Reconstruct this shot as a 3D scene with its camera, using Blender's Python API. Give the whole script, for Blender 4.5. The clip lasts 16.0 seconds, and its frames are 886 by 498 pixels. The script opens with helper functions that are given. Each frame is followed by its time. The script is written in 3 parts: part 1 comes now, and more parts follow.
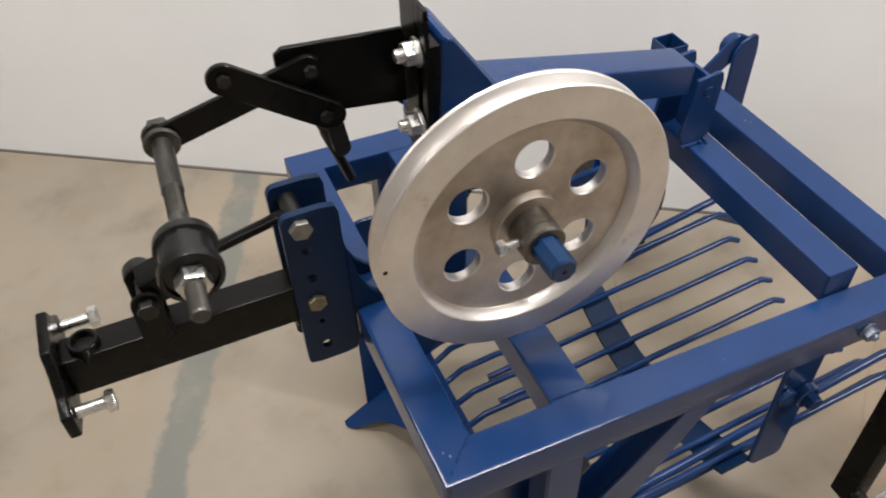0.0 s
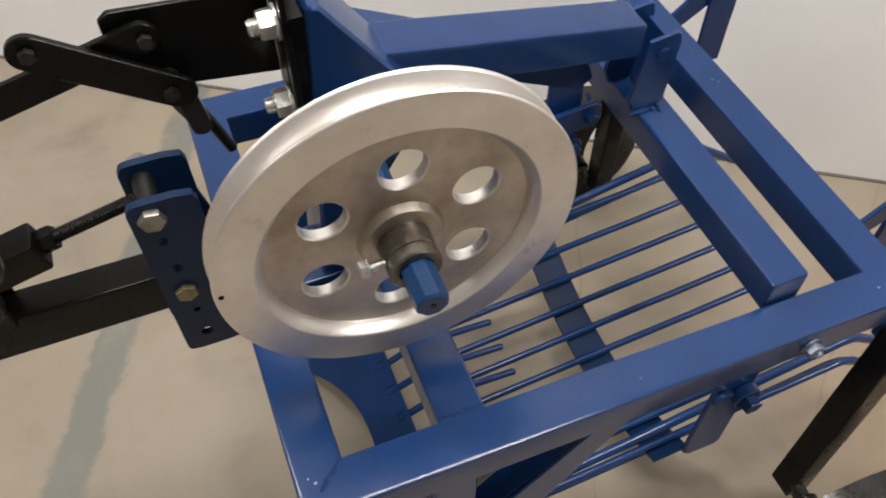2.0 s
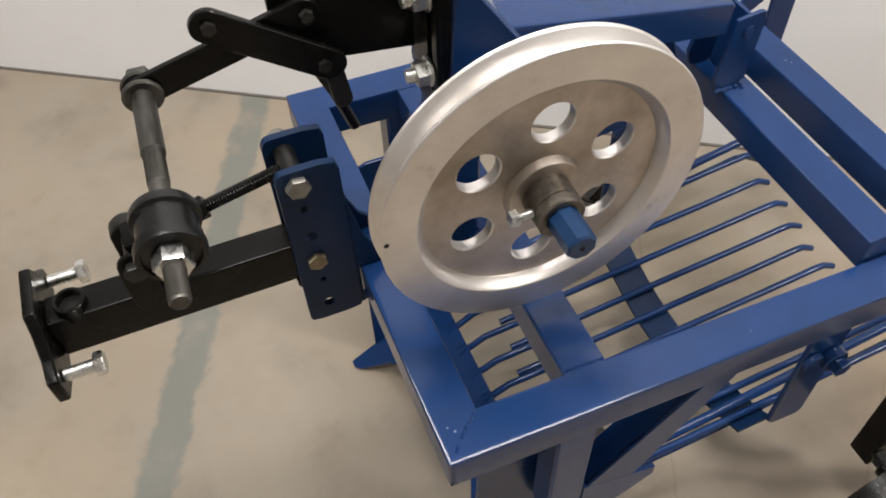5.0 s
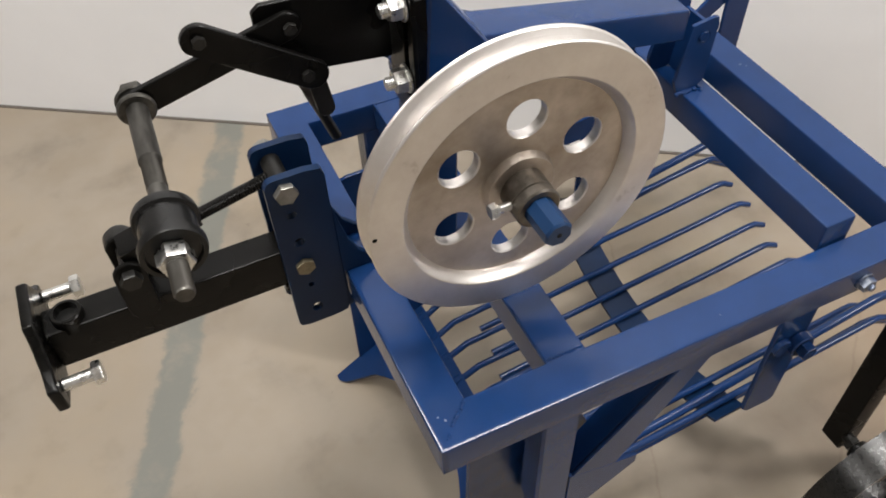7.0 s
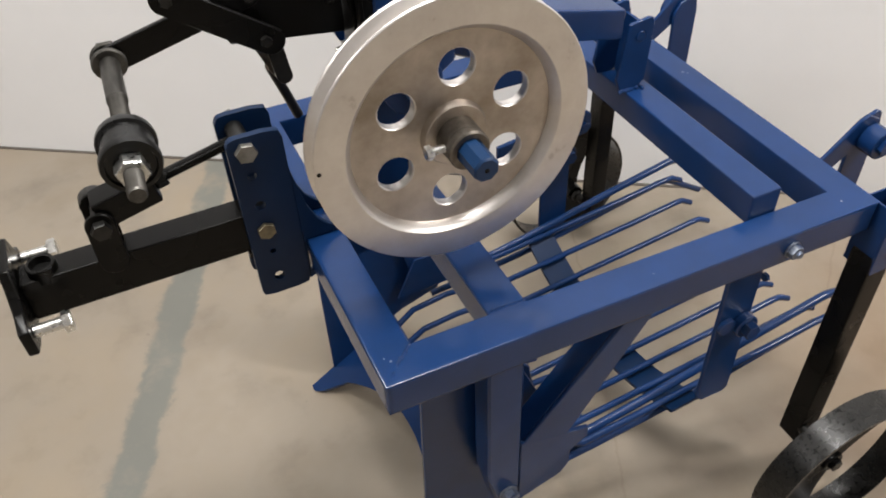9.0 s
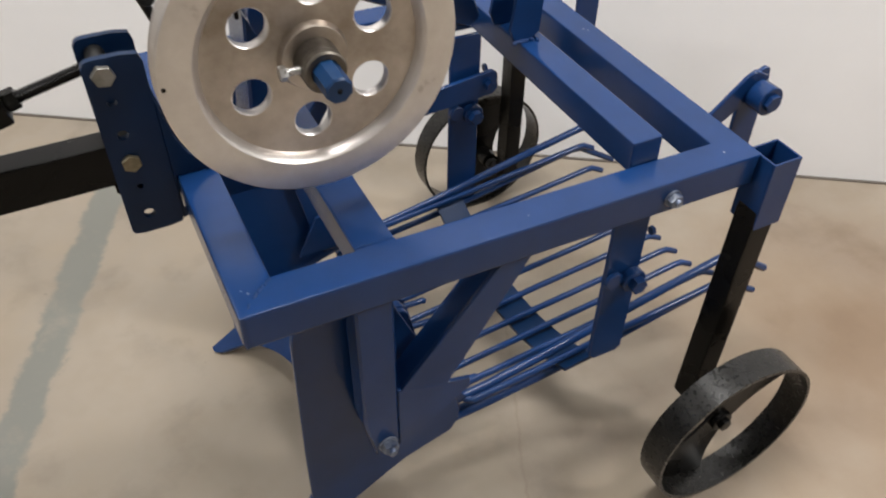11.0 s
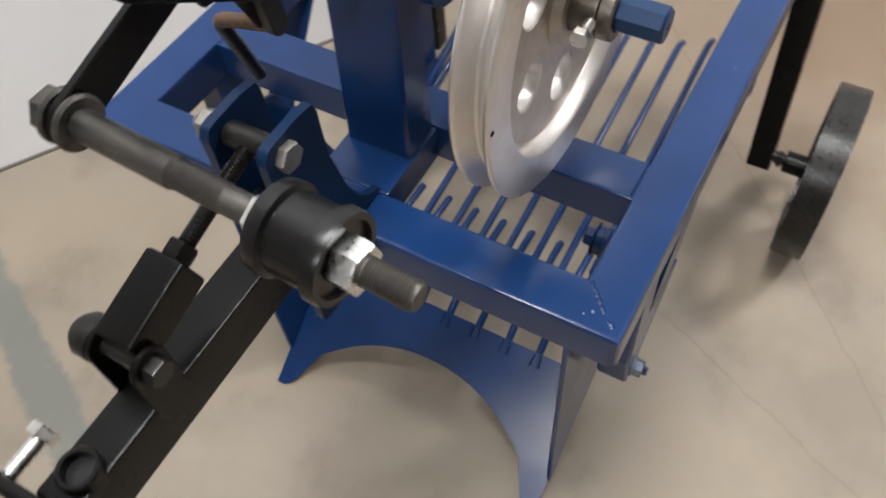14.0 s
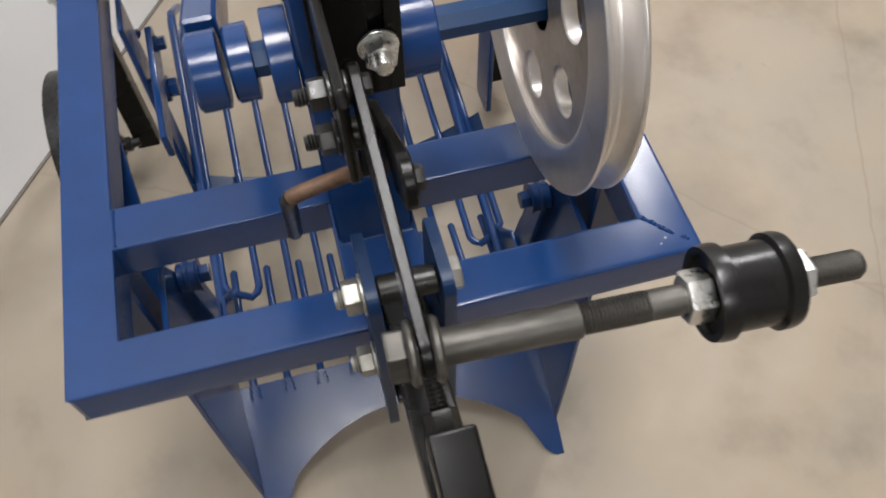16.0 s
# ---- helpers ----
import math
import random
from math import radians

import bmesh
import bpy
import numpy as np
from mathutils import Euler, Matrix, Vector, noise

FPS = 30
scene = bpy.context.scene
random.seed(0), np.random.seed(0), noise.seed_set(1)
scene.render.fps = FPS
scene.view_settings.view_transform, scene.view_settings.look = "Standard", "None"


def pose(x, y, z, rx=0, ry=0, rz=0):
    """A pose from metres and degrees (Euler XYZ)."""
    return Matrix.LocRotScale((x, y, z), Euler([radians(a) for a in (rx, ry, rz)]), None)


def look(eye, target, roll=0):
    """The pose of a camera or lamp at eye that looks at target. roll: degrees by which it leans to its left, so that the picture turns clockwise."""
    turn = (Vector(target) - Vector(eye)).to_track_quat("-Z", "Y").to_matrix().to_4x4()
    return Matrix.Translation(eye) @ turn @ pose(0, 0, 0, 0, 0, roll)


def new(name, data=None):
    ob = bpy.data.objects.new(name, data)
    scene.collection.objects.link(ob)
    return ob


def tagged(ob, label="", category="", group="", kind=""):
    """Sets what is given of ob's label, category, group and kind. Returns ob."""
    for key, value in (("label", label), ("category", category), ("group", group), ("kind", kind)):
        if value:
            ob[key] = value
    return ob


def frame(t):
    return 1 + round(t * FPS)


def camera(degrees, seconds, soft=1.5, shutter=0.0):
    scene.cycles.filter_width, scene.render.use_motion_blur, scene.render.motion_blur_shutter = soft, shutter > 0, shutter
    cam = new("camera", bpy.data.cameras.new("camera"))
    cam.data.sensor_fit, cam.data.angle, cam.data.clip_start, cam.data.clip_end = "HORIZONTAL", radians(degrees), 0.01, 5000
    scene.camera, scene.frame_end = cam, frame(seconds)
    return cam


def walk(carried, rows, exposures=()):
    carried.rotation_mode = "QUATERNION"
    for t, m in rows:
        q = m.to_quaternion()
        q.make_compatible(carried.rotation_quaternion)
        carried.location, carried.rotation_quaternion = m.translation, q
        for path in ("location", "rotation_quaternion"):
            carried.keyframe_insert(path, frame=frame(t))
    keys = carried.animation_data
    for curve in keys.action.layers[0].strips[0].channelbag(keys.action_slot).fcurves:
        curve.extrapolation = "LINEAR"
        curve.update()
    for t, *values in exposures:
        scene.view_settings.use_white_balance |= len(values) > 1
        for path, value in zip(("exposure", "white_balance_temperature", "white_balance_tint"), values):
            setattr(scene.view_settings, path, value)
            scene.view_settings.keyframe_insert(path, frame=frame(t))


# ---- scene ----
cam = camera(56.8, 16.0, soft=1.8, shutter=0.5)
PATH = [
    (0, (-0.141, -0.359, 1.251), (0.401, 0.961, -0.151), -2.2),
    (0.5, (-0.089, -0.366, 1.241), (0.453, 0.916, -0.195), -2.0),
    (1, (-0.012, -0.377, 1.23), (0.528, 0.877, -0.231), -1.8),
    (1.2, (0.003, -0.376, 1.234), (0.533, 0.882, -0.227), -1.9),
    (1.5, (0.037, -0.325, 1.239), (0.5, 0.884, -0.286), -2.3),
    (2, (0.025, -0.261, 1.237), (0.463, 0.876, -0.349), -0.6),
    (2.5, (-0.006, -0.25, 1.235), (0.364, 0.888, -0.367), -1.9),
    (3, (-0.055, -0.255, 1.241), (0.262, 0.889, -0.369), -3.5),
    (3.5, (-0.097, -0.269, 1.243), (0.225, 0.882, -0.361), -3.3),
    (4, (-0.099, -0.269, 1.241), (0.255, 0.9, -0.342), -3.0),
    (4.5, (-0.101, -0.281, 1.239), (0.302, 0.904, -0.321), -2.7),
    (7, (-0.13, -0.33, 1.251), (0.389, 0.881, -0.254), -2.8),
    (7.5, (-0.146, -0.366, 1.239), (0.413, 0.883, -0.22), -2.3),
    (8, (-0.146, -0.409, 1.225), (0.421, 0.889, -0.188), -3.0),
    (10.5, (-0.094, -0.54, 1.155), (0.54, 0.816, -0.172), 0.0),
    (11, (-0.065, -0.55, 1.137), (0.602, 0.756, -0.223), 0.8),
    (11.5, (-0.034, -0.568, 1.127), (0.6, 0.726, -0.261), 0.5),
    (12, (-0.056, -0.543, 1.135), (0.562, 0.72, -0.288), -1.4),
    (12.5, (-0.175, -0.421, 1.155), (0.457, 0.784, -0.31), -6.8),
    (13, (-0.282, -0.261, 1.14), (0.474, 0.761, -0.404), -7.3),
    (13.5, (-0.316, -0.179, 1.155), (0.538, 0.702, -0.424), -6.9),
    (14, (-0.299, -0.057, 1.127), (0.621, 0.589, -0.527), -6.9),
    (14.5, (-0.275, 0.018, 1.114), (0.654, 0.416, -0.612), -6.1),
    (15, (-0.287, 0.136, 1.145), (0.663, 0.308, -0.606), -3.5),
    (15.5, (-0.332, 0.257, 1.185), (0.692, 0.123, -0.528), 1.5),
    (16, (-0.3, 0.311, 1.177), (0.697, 0.064, -0.54), -1.2),
]
walk(cam, [(t, look(eye, target, roll)) for t, eye, target, roll in PATH], exposures=[(0, 0.0, 6550, 10), (2, -0.05, 6700, 10), (3.25, 0.0, 6900, 10), (4.5, 0.0, 6650, 10), (7.5, 0.04, 6550, 10), (10.5, 0.1, 6480, 10), (13, 0.07, 6420, 10), (14, 0.06, 6300, 10), (16, 0.08, 6350, 10)])

# ---- light: ceiling lamps in a closed room with one white wall and white ceiling ----
world = bpy.data.worlds.new("world")
scene.world = world
world.use_nodes = True
world.node_tree.nodes["Background"].inputs["Color"].default_value = (1.0, 0.98, 0.96, 1)
world.node_tree.nodes["Background"].inputs["Strength"].default_value = 0.05

WALL_ANGLE = math.degrees(math.atan2(-0.551, 0.835))      # direction of the white wall in plan
WALL_FOOT = Vector((0.022, 1.262, 0.0))
CEIL = 3.0
LAMPS = [((2.1, -1.3), 62.0, 0.9, 0.3), ((-2.7, 0.3), 46.0, 1.5, 0.14), ((0.05, 0.25), 61.0, 1.3, 0.3)]


def ceiling_light(x, y, watts, length, width):
    data = bpy.data.lights.new("lamp", "AREA")
    data.shape, data.size, data.size_y = "RECTANGLE", length, width
    data.energy, data.color = watts, (1.0, 0.975, 0.95)
    ob = new("lamp", data)
    ob.matrix_world = pose(x, y, CEIL - 0.085, 0, 0, WALL_ANGLE)


for (lx, ly), watts, length, width in LAMPS:
    ceiling_light(lx, ly, watts, length, width)

# ---- materials ----


def nodes_of(name):
    m = bpy.data.materials.new(name)
    m.use_nodes = True
    nt = m.node_tree
    return m, nt, nt.nodes["Principled BSDF"]


def add(nt, kind, **inputs):
    n = nt.nodes.new(kind)
    for k, v in inputs.items():
        n.inputs[k.replace("_", " ")].default_value = v
    return n


def noise_node(nt, scale, detail=4.0, rough=0.6, stretch=None):
    tc = nt.nodes.new("ShaderNodeTexCoord")
    n = add(nt, "ShaderNodeTexNoise", Scale=scale, Detail=detail, Roughness=rough)
    if stretch:
        mp = nt.nodes.new("ShaderNodeMapping")
        mp.inputs["Scale"].default_value = stretch
        nt.links.new(tc.outputs["Object"], mp.inputs["Vector"])
        nt.links.new(mp.outputs["Vector"], n.inputs["Vector"])
    else:
        nt.links.new(tc.outputs["Object"], n.inputs["Vector"])
    return n


def ramp(nt, src, stops):
    r = nt.nodes.new("ShaderNodeValToRGB")
    while len(r.color_ramp.elements) < len(stops):
        r.color_ramp.elements.new(0.5)
    for e, (p, c) in zip(r.color_ramp.elements, stops):
        e.position, e.color = p, c if len(c) == 4 else (*c, 1)
    nt.links.new(src, r.inputs["Fac"])
    return r


def grey(v):
    return (v, v, v, 1)


def bump(nt, bsdf, src, strength, dist):
    b = add(nt, "ShaderNodeBump", Strength=strength, Distance=dist)
    nt.links.new(src, b.inputs["Height"])
    nt.links.new(b.outputs["Normal"], bsdf.inputs["Normal"])
    return b


def paint(name, dark, light, rough, peel=0.08, coat=0.0, gloss=0.35):
    m, nt, p = nodes_of(name)
    big = noise_node(nt, 9.0)
    fine = noise_node(nt, 420.0, 2.0)
    c = ramp(nt, big.outputs["Fac"], [(0.35, dark), (0.7, light)])
    nt.links.new(c.outputs["Color"], p.inputs["Base Color"])
    smear = noise_node(nt, 11.0, 3.0, 0.5)
    r = ramp(nt, smear.outputs["Fac"], [(0.3, grey(rough - 0.04)), (0.72, grey(rough + 0.06))])
    nt.links.new(r.outputs["Color"], p.inputs["Roughness"])
    p.inputs["Coat Weight"].default_value = coat
    p.inputs["Specular IOR Level"].default_value = gloss
    p.inputs["Coat Roughness"].default_value = 0.3
    bump(nt, p, fine.outputs["Fac"], peel, 0.001)
    return m


def metal(name, dark, light, rough, metallic=1.0, scale=30.0, stretch=None, grain=0.1):
    m, nt, p = nodes_of(name)
    n = noise_node(nt, scale, 5.0, 0.65, stretch)
    c = ramp(nt, n.outputs["Fac"], [(0.3, dark), (0.7, light)])
    nt.links.new(c.outputs["Color"], p.inputs["Base Color"])
    f = noise_node(nt, 160.0, 3.0, 0.6, stretch)
    r = ramp(nt, f.outputs["Fac"], [(0.3, grey(rough - 0.08)), (0.7, grey(rough + 0.1))])
    nt.links.new(r.outputs["Color"], p.inputs["Roughness"])
    p.inputs["Metallic"].default_value = metallic
    bump(nt, p, f.outputs["Fac"], grain, 0.0006)
    return m


BLUE = paint("blue_paint", (0.0052, 0.0266, 0.098), (0.0070, 0.0334, 0.124), 0.20, coat=0.0, gloss=0.35)
DULL_BLUE = paint("dull_blue_paint", (0.0040, 0.0230, 0.070), (0.0060, 0.0310, 0.092), 0.36, gloss=0.35)
NAVY = paint("dark_blue_paint", (0.0028, 0.0155, 0.050), (0.0038, 0.0195, 0.062), 0.38, gloss=0.22)
BLACK = paint("black_paint", (0.0022, 0.0021, 0.002), (0.0038, 0.0036, 0.0030), 0.27, peel=0.15, gloss=0.17)
PAINTED_ZINC = metal("paint_flecked_zinc", (0.008, 0.033, 0.11), (0.30, 0.33, 0.38), 0.34, 0.6, 70.0)
BLACK_WORN = metal("worn_black_steel", (0.003, 0.003, 0.0028), (0.022, 0.021, 0.019), 0.34, 0.35, 38.0, None, 0.3)
RUBBER = paint("black_plastic", (0.004, 0.004, 0.004), (0.007, 0.007, 0.0065), 0.30, gloss=0.35)
ZINC = metal("zinc_plated_steel", (0.58, 0.58, 0.56), (0.80, 0.80, 0.78), 0.3, 1.0, 60.0)
DULL_ZINC = metal("dull_zinc_steel", (0.20, 0.195, 0.175), (0.34, 0.33, 0.30), 0.46, 0.9, 60.0)
ZINC_YELLOW = metal("yellow_zinc_steel", (0.16, 0.135, 0.085), (0.30, 0.26, 0.18), 0.48, 0.9, 70.0)
STEEL = metal("bare_dark_steel", (0.040, 0.038, 0.034), (0.15, 0.143, 0.13), 0.46, 0.85, 45.0, (1, 0.2, 1), 0.25)
WHEEL_BLACK = metal("scuffed_black_steel", (0.0025, 0.0025, 0.0023), (0.017, 0.0165, 0.015), 0.29, 0.25, 16.0, None, 0.25)
OILY = metal("oily_steel", (0.07, 0.06, 0.05), (0.2, 0.18, 0.155), 0.38, 0.9, 60.0, None, 0.3)
RUST = metal("rusty_steel", (0.035, 0.026, 0.020), (0.17, 0.095, 0.055), 0.55, 0.5, 90.0, None, 0.4)


def turned_aluminium():
    m, nt, p = nodes_of("turned_aluminium")
    tc = nt.nodes.new("ShaderNodeTexCoord")
    sep = nt.nodes.new("ShaderNodeSeparateXYZ")
    nt.links.new(tc.outputs["Object"], sep.inputs["Vector"])
    sq = []
    for axis in ("X", "Z"):
        q = nt.nodes.new("ShaderNodeMath")
        q.operation = "MULTIPLY"
        nt.links.new(sep.outputs[axis], q.inputs[0])
        nt.links.new(sep.outputs[axis], q.inputs[1])
        sq.append(q)
    sm = nt.nodes.new("ShaderNodeMath")
    nt.links.new(sq[0].outputs[0], sm.inputs[0])
    nt.links.new(sq[1].outputs[0], sm.inputs[1])
    rt = nt.nodes.new("ShaderNodeMath")
    rt.operation = "SQRT"
    nt.links.new(sm.outputs[0], rt.inputs[0])
    com = nt.nodes.new("ShaderNodeCombineXYZ")
    nt.links.new(rt.outputs[0], com.inputs["X"])
    nt.links.new(sep.outputs["Y"], com.inputs["Y"])
    rings = add(nt, "ShaderNodeTexNoise", Scale=900.0, Detail=2.0)
    nt.links.new(com.outputs["Vector"], rings.inputs["Vector"])
    stain = noise_node(nt, 22.0, 6.0, 0.65)
    c = ramp(nt, stain.outputs["Fac"], [(0.29, (0.44, 0.40, 0.36)), (0.38, (0.68, 0.645, 0.615)), (0.7, (0.78, 0.755, 0.73))])
    nt.links.new(c.outputs["Color"], p.inputs["Base Color"])
    r = ramp(nt, stain.outputs["Fac"], [(0.3, grey(0.42)), (0.7, grey(0.29))])
    nt.links.new(r.outputs["Color"], p.inputs["Roughness"])
    p.inputs["Metallic"].default_value = 0.92
    p.inputs["Anisotropic"].default_value = 0.3
    bump(nt, p, rings.outputs["Fac"], 0.25, 0.0006)
    return m


ALU = turned_aluminium()
# cast web metal; recess shade and brown reflections are mixed into its colour
SHADED_CAST = metal("shaded_cast_aluminium", (0.27, 0.225, 0.18), (0.62, 0.565, 0.51), 0.38, 0.92, 9.0, None, 0.2)


def mathn(nt, op, a, b=None):
    n = nt.nodes.new("ShaderNodeMath")
    n.operation = op
    for i, v in enumerate((a, b)):
        if v is None:
            continue
        if isinstance(v, (int, float)):
            n.inputs[i].default_value = v
        else:
            nt.links.new(v, n.inputs[i])
    return n.outputs[0]


def concrete():
    """Sealed beige concrete with stains, a painted wheel shadow, a worn grey painted band and two hairline cracks."""
    m, nt, p = nodes_of("sealed_concrete")
    tc = nt.nodes.new("ShaderNodeTexCoord")
    sep = nt.nodes.new("ShaderNodeSeparateXYZ")
    nt.links.new(tc.outputs["Object"], sep.inputs["Vector"])
    X, Y = sep.outputs["X"], sep.outputs["Y"]
    big = noise_node(nt, 1.6, 5.0, 0.6)
    mid = noise_node(nt, 6.0, 7.0, 0.55)
    fine = noise_node(nt, 260.0, 3.0, 0.7)
    base = ramp(nt, big.outputs["Fac"], [(0.3, (0.232, 0.190, 0.138)), (0.46, (0.286, 0.246, 0.196)), (0.58, (0.296, 0.246, 0.184)), (0.75, (0.330, 0.286, 0.228))])
    st = ramp(nt, mid.outputs["Fac"], [(0.28, grey(0.66)), (0.46, grey(0.97)), (0.75, grey(1.07))])
    mul = nt.nodes.new("ShaderNodeMixRGB")
    mul.blend_type = "MULTIPLY"
    mul.inputs["Fac"].default_value = 0.8
    nt.links.new(base.outputs["Color"], mul.inputs["Color1"])
    nt.links.new(st.outputs["Color"], mul.inputs["Color2"])
    spots = noise_node(nt, 19.0, 4.0, 0.6)
    sp = ramp(nt, spots.outputs["Fac"], [(0.22, grey(0.45)), (0.30, grey(1.0))])
    mul2 = nt.nodes.new("ShaderNodeMixRGB")
    mul2.blend_type = "MULTIPLY"
    mul2.inputs["Fac"].default_value = 0.6
    nt.links.new(mul.outputs["Color"], mul2.inputs["Color1"])
    nt.links.new(sp.outputs["Color"], mul2.inputs["Color2"])
    colour = mul2.outputs["Color"]

    def line(x0, y0, x1, y1, wob_scale, wob):
        """Distance from a wavering straight line in the floor."""
        d = math.hypot(x1 - x0, y1 - y0)
        nx, ny = -(y1 - y0) / d, (x1 - x0) / d
        a = mathn(nt, "MULTIPLY", X, nx)
        b = mathn(nt, "MULTIPLY", Y, ny)
        s = mathn(nt, "ADD", mathn(nt, "ADD", a, b), -(x0 * nx + y0 * ny))
        w = noise_node(nt, wob_scale, 5.0, 0.7)
        wv = mathn(nt, "MULTIPLY", mathn(nt, "SUBTRACT", w.outputs["Fac"], 0.5), wob)
        return mathn(nt, "ABSOLUTE", mathn(nt, "ADD", s, wv))

    band = line(0.016, 1.253, -0.376, 0.354, 16.0, 0.05)
    edge = ramp(nt, band, [(0.029, grey(1.0)), (0.040, grey(0.0))])
    worn = noise_node(nt, 7.0, 6.0, 0.7)
    wr = ramp(nt, worn.outputs["Fac"], [(0.30, grey(0.45)), (0.48, grey(0.95))])
    fac = mathn(nt, "MULTIPLY", edge.outputs["Color"], wr.outputs["Color"])
    fac = mathn(nt, "MULTIPLY", fac, mathn(nt, "GREATER_THAN", Y, 0.2))
    mix = nt.nodes.new("ShaderNodeMixRGB")
    nt.links.new(fac, mix.inputs["Fac"])
    nt.links.new(colour, mix.inputs["Color1"])
    mix.inputs["Color2"].default_value = (0.172, 0.175, 0.155, 1)
    colour = mix.outputs["Color"]
    for args in ((0.458, 0.203, 0.245, -0.27, 14.0, 0.03), (0.742, -0.78, 0.301, -0.598, 9.0, 0.02), (0.431, -0.246, 0.338, -0.326, 11.0, 0.02)):
        d = line(*args)
        cr = ramp(nt, d, [(0.0006, grey(0.5)), (0.0028, grey(0.0))])
        mx = nt.nodes.new("ShaderNodeMixRGB")
        nt.links.new(cr.outputs["Color"], mx.inputs["Fac"])
        nt.links.new(colour, mx.inputs["Color1"])
        mx.inputs["Color2"].default_value = (0.2, 0.155, 0.115, 1)
        colour = mx.outputs["Color"]
    # brown oil stain behind the machine; beside it a fainter patch and the wheel's painted shadow
    for sx, sy, inner, outer, depth, tint in ((1.1, -0.1, 0.1, 0.62, 0.7, (0.17, 0.105, 0.06, 1)), (0.36, -0.27, 0.04, 0.24, 0.5, (0.17, 0.135, 0.10, 1)), (0.52, 0.02, 0.02, 0.20, 0.35, (0.19, 0.15, 0.115, 1))):
        dx, dy = mathn(nt, "ADD", X, -sx), mathn(nt, "ADD", Y, -sy)
        rad = mathn(nt, "SQRT", mathn(nt, "ADD", mathn(nt, "MULTIPLY", dx, dx), mathn(nt, "MULTIPLY", dy, dy)))
        rw = mathn(nt, "ADD", rad, mathn(nt, "MULTIPLY", mathn(nt, "SUBTRACT", mid.outputs["Fac"], 0.5), 0.5))
        sr = ramp(nt, rw, [(inner, grey(depth)), (outer, grey(0.0))])
        ms = nt.nodes.new("ShaderNodeMixRGB")
        nt.links.new(sr.outputs["Color"], ms.inputs["Fac"])
        nt.links.new(colour, ms.inputs["Color1"])
        ms.inputs["Color2"].default_value = tint
        colour = ms.outputs["Color"]
    nt.links.new(colour, p.inputs["Base Color"])
    rr = ramp(nt, mid.outputs["Fac"], [(0.3, grey(0.42)), (0.7, grey(0.6))])
    nt.links.new(rr.outputs["Color"], p.inputs["Roughness"])
    p.inputs["Specular IOR Level"].default_value = 0.35
    bump(nt, p, fine.outputs["Fac"], 0.06, 0.001)
    return m


def plaster(name, col):
    m, nt, p = nodes_of(name)
    n = noise_node(nt, 2.5, 6.0, 0.6)
    c = ramp(nt, n.outputs["Fac"], [(0.3, tuple(v * 0.95 for v in col)), (0.7, col)])
    nt.links.new(c.outputs["Color"], p.inputs["Base Color"])
    p.inputs["Roughness"].default_value = 0.62
    f = noise_node(nt, 180.0, 4.0, 0.7)
    bump(nt, p, f.outputs["Fac"], 0.06, 0.001)
    return m


FLOOR = concrete()
WALL = plaster("white_wall_paint", (0.865, 0.868, 0.88))
# tone of the unseen walls, kept dark to weaken side light
GREY_WALL = plaster("unseen_wall_grey", (0.38, 0.37, 0.36))
GLOW, _nt, _p = nodes_of("lamp_diffuser")
_p.inputs["Base Color"].default_value = (0.9, 0.9, 0.9, 1)
_p.inputs["Emission Color"].default_value = (1.0, 0.975, 0.95, 1)
_p.inputs["Emission Strength"].default_value = 4.0
JOINT, _nt, _p = nodes_of("dark_joint")
_p.inputs["Base Color"].default_value = (0.12, 0.105, 0.09, 1)

# ---- mesh helpers ----


def part(name, bm, material, parent=None, label="", smooth=True):
    """Links a bmesh as one mesh object under a thing or a part."""
    me = bpy.data.meshes.new(name)
    bmesh.ops.recalc_face_normals(bm, faces=bm.faces)
    bm.to_mesh(me)
    bm.free()
    me.materials.append(material)
    if smooth:
        me.shade_smooth()
        me.set_sharp_from_angle(angle=radians(40))
    ob = new(name, me)
    if smooth:
        even = ob.modifiers.new("even_normals", "WEIGHTED_NORMAL")
        even.keep_sharp = True
    ob.parent = parent
    return tagged(ob, label) if label else ob


def bevelled(bm, width, segments=2):
    if width:
        bmesh.ops.bevel(bm, geom=list(bm.edges), offset=width, segments=segments, profile=0.5, affect="EDGES")
    return bm


def box(x0, x1, y0, y1, z0, z1, bevel=0.003):
    bm = bmesh.new()
    bmesh.ops.create_cube(bm, size=1.0)
    for v in bm.verts:
        v.co = Vector(((x0 + x1) / 2 + v.co.x * (x1 - x0), (y0 + y1) / 2 + v.co.y * (y1 - y0), (z0 + z1) / 2 + v.co.z * (z1 - z0)))
    return bevelled(bm, bevel)


def prism(outline, axis, a, b, bevel=0.0015):
    """A plate: an outline in the two other axes, drawn along one axis from a to b."""
    bm = bmesh.new()

    def at(u, v, w):
        return {"x": (w, u, v), "y": (u, w, v), "z": (u, v, w)}[axis]
    lo = [bm.verts.new(at(u, v, a)) for u, v in outline]
    hi = [bm.verts.new(at(u, v, b)) for u, v in outline]
    bm.faces.new(lo)
    bm.faces.new(hi[::-1])
    n = len(outline)
    for i in range(n):
        bm.faces.new((lo[i], hi[i], hi[(i + 1) % n], lo[(i + 1) % n]))
    bmesh.ops.recalc_face_normals(bm, faces=bm.faces)
    return bevelled(bm, bevel, 1)


def frame_of(d):
    d = Vector(d).normalized()
    up = Vector((0, 0, 1)) if abs(d.z) < 0.9 else Vector((1, 0, 0))
    u = d.cross(up).normalized()
    return u, u.cross(d)


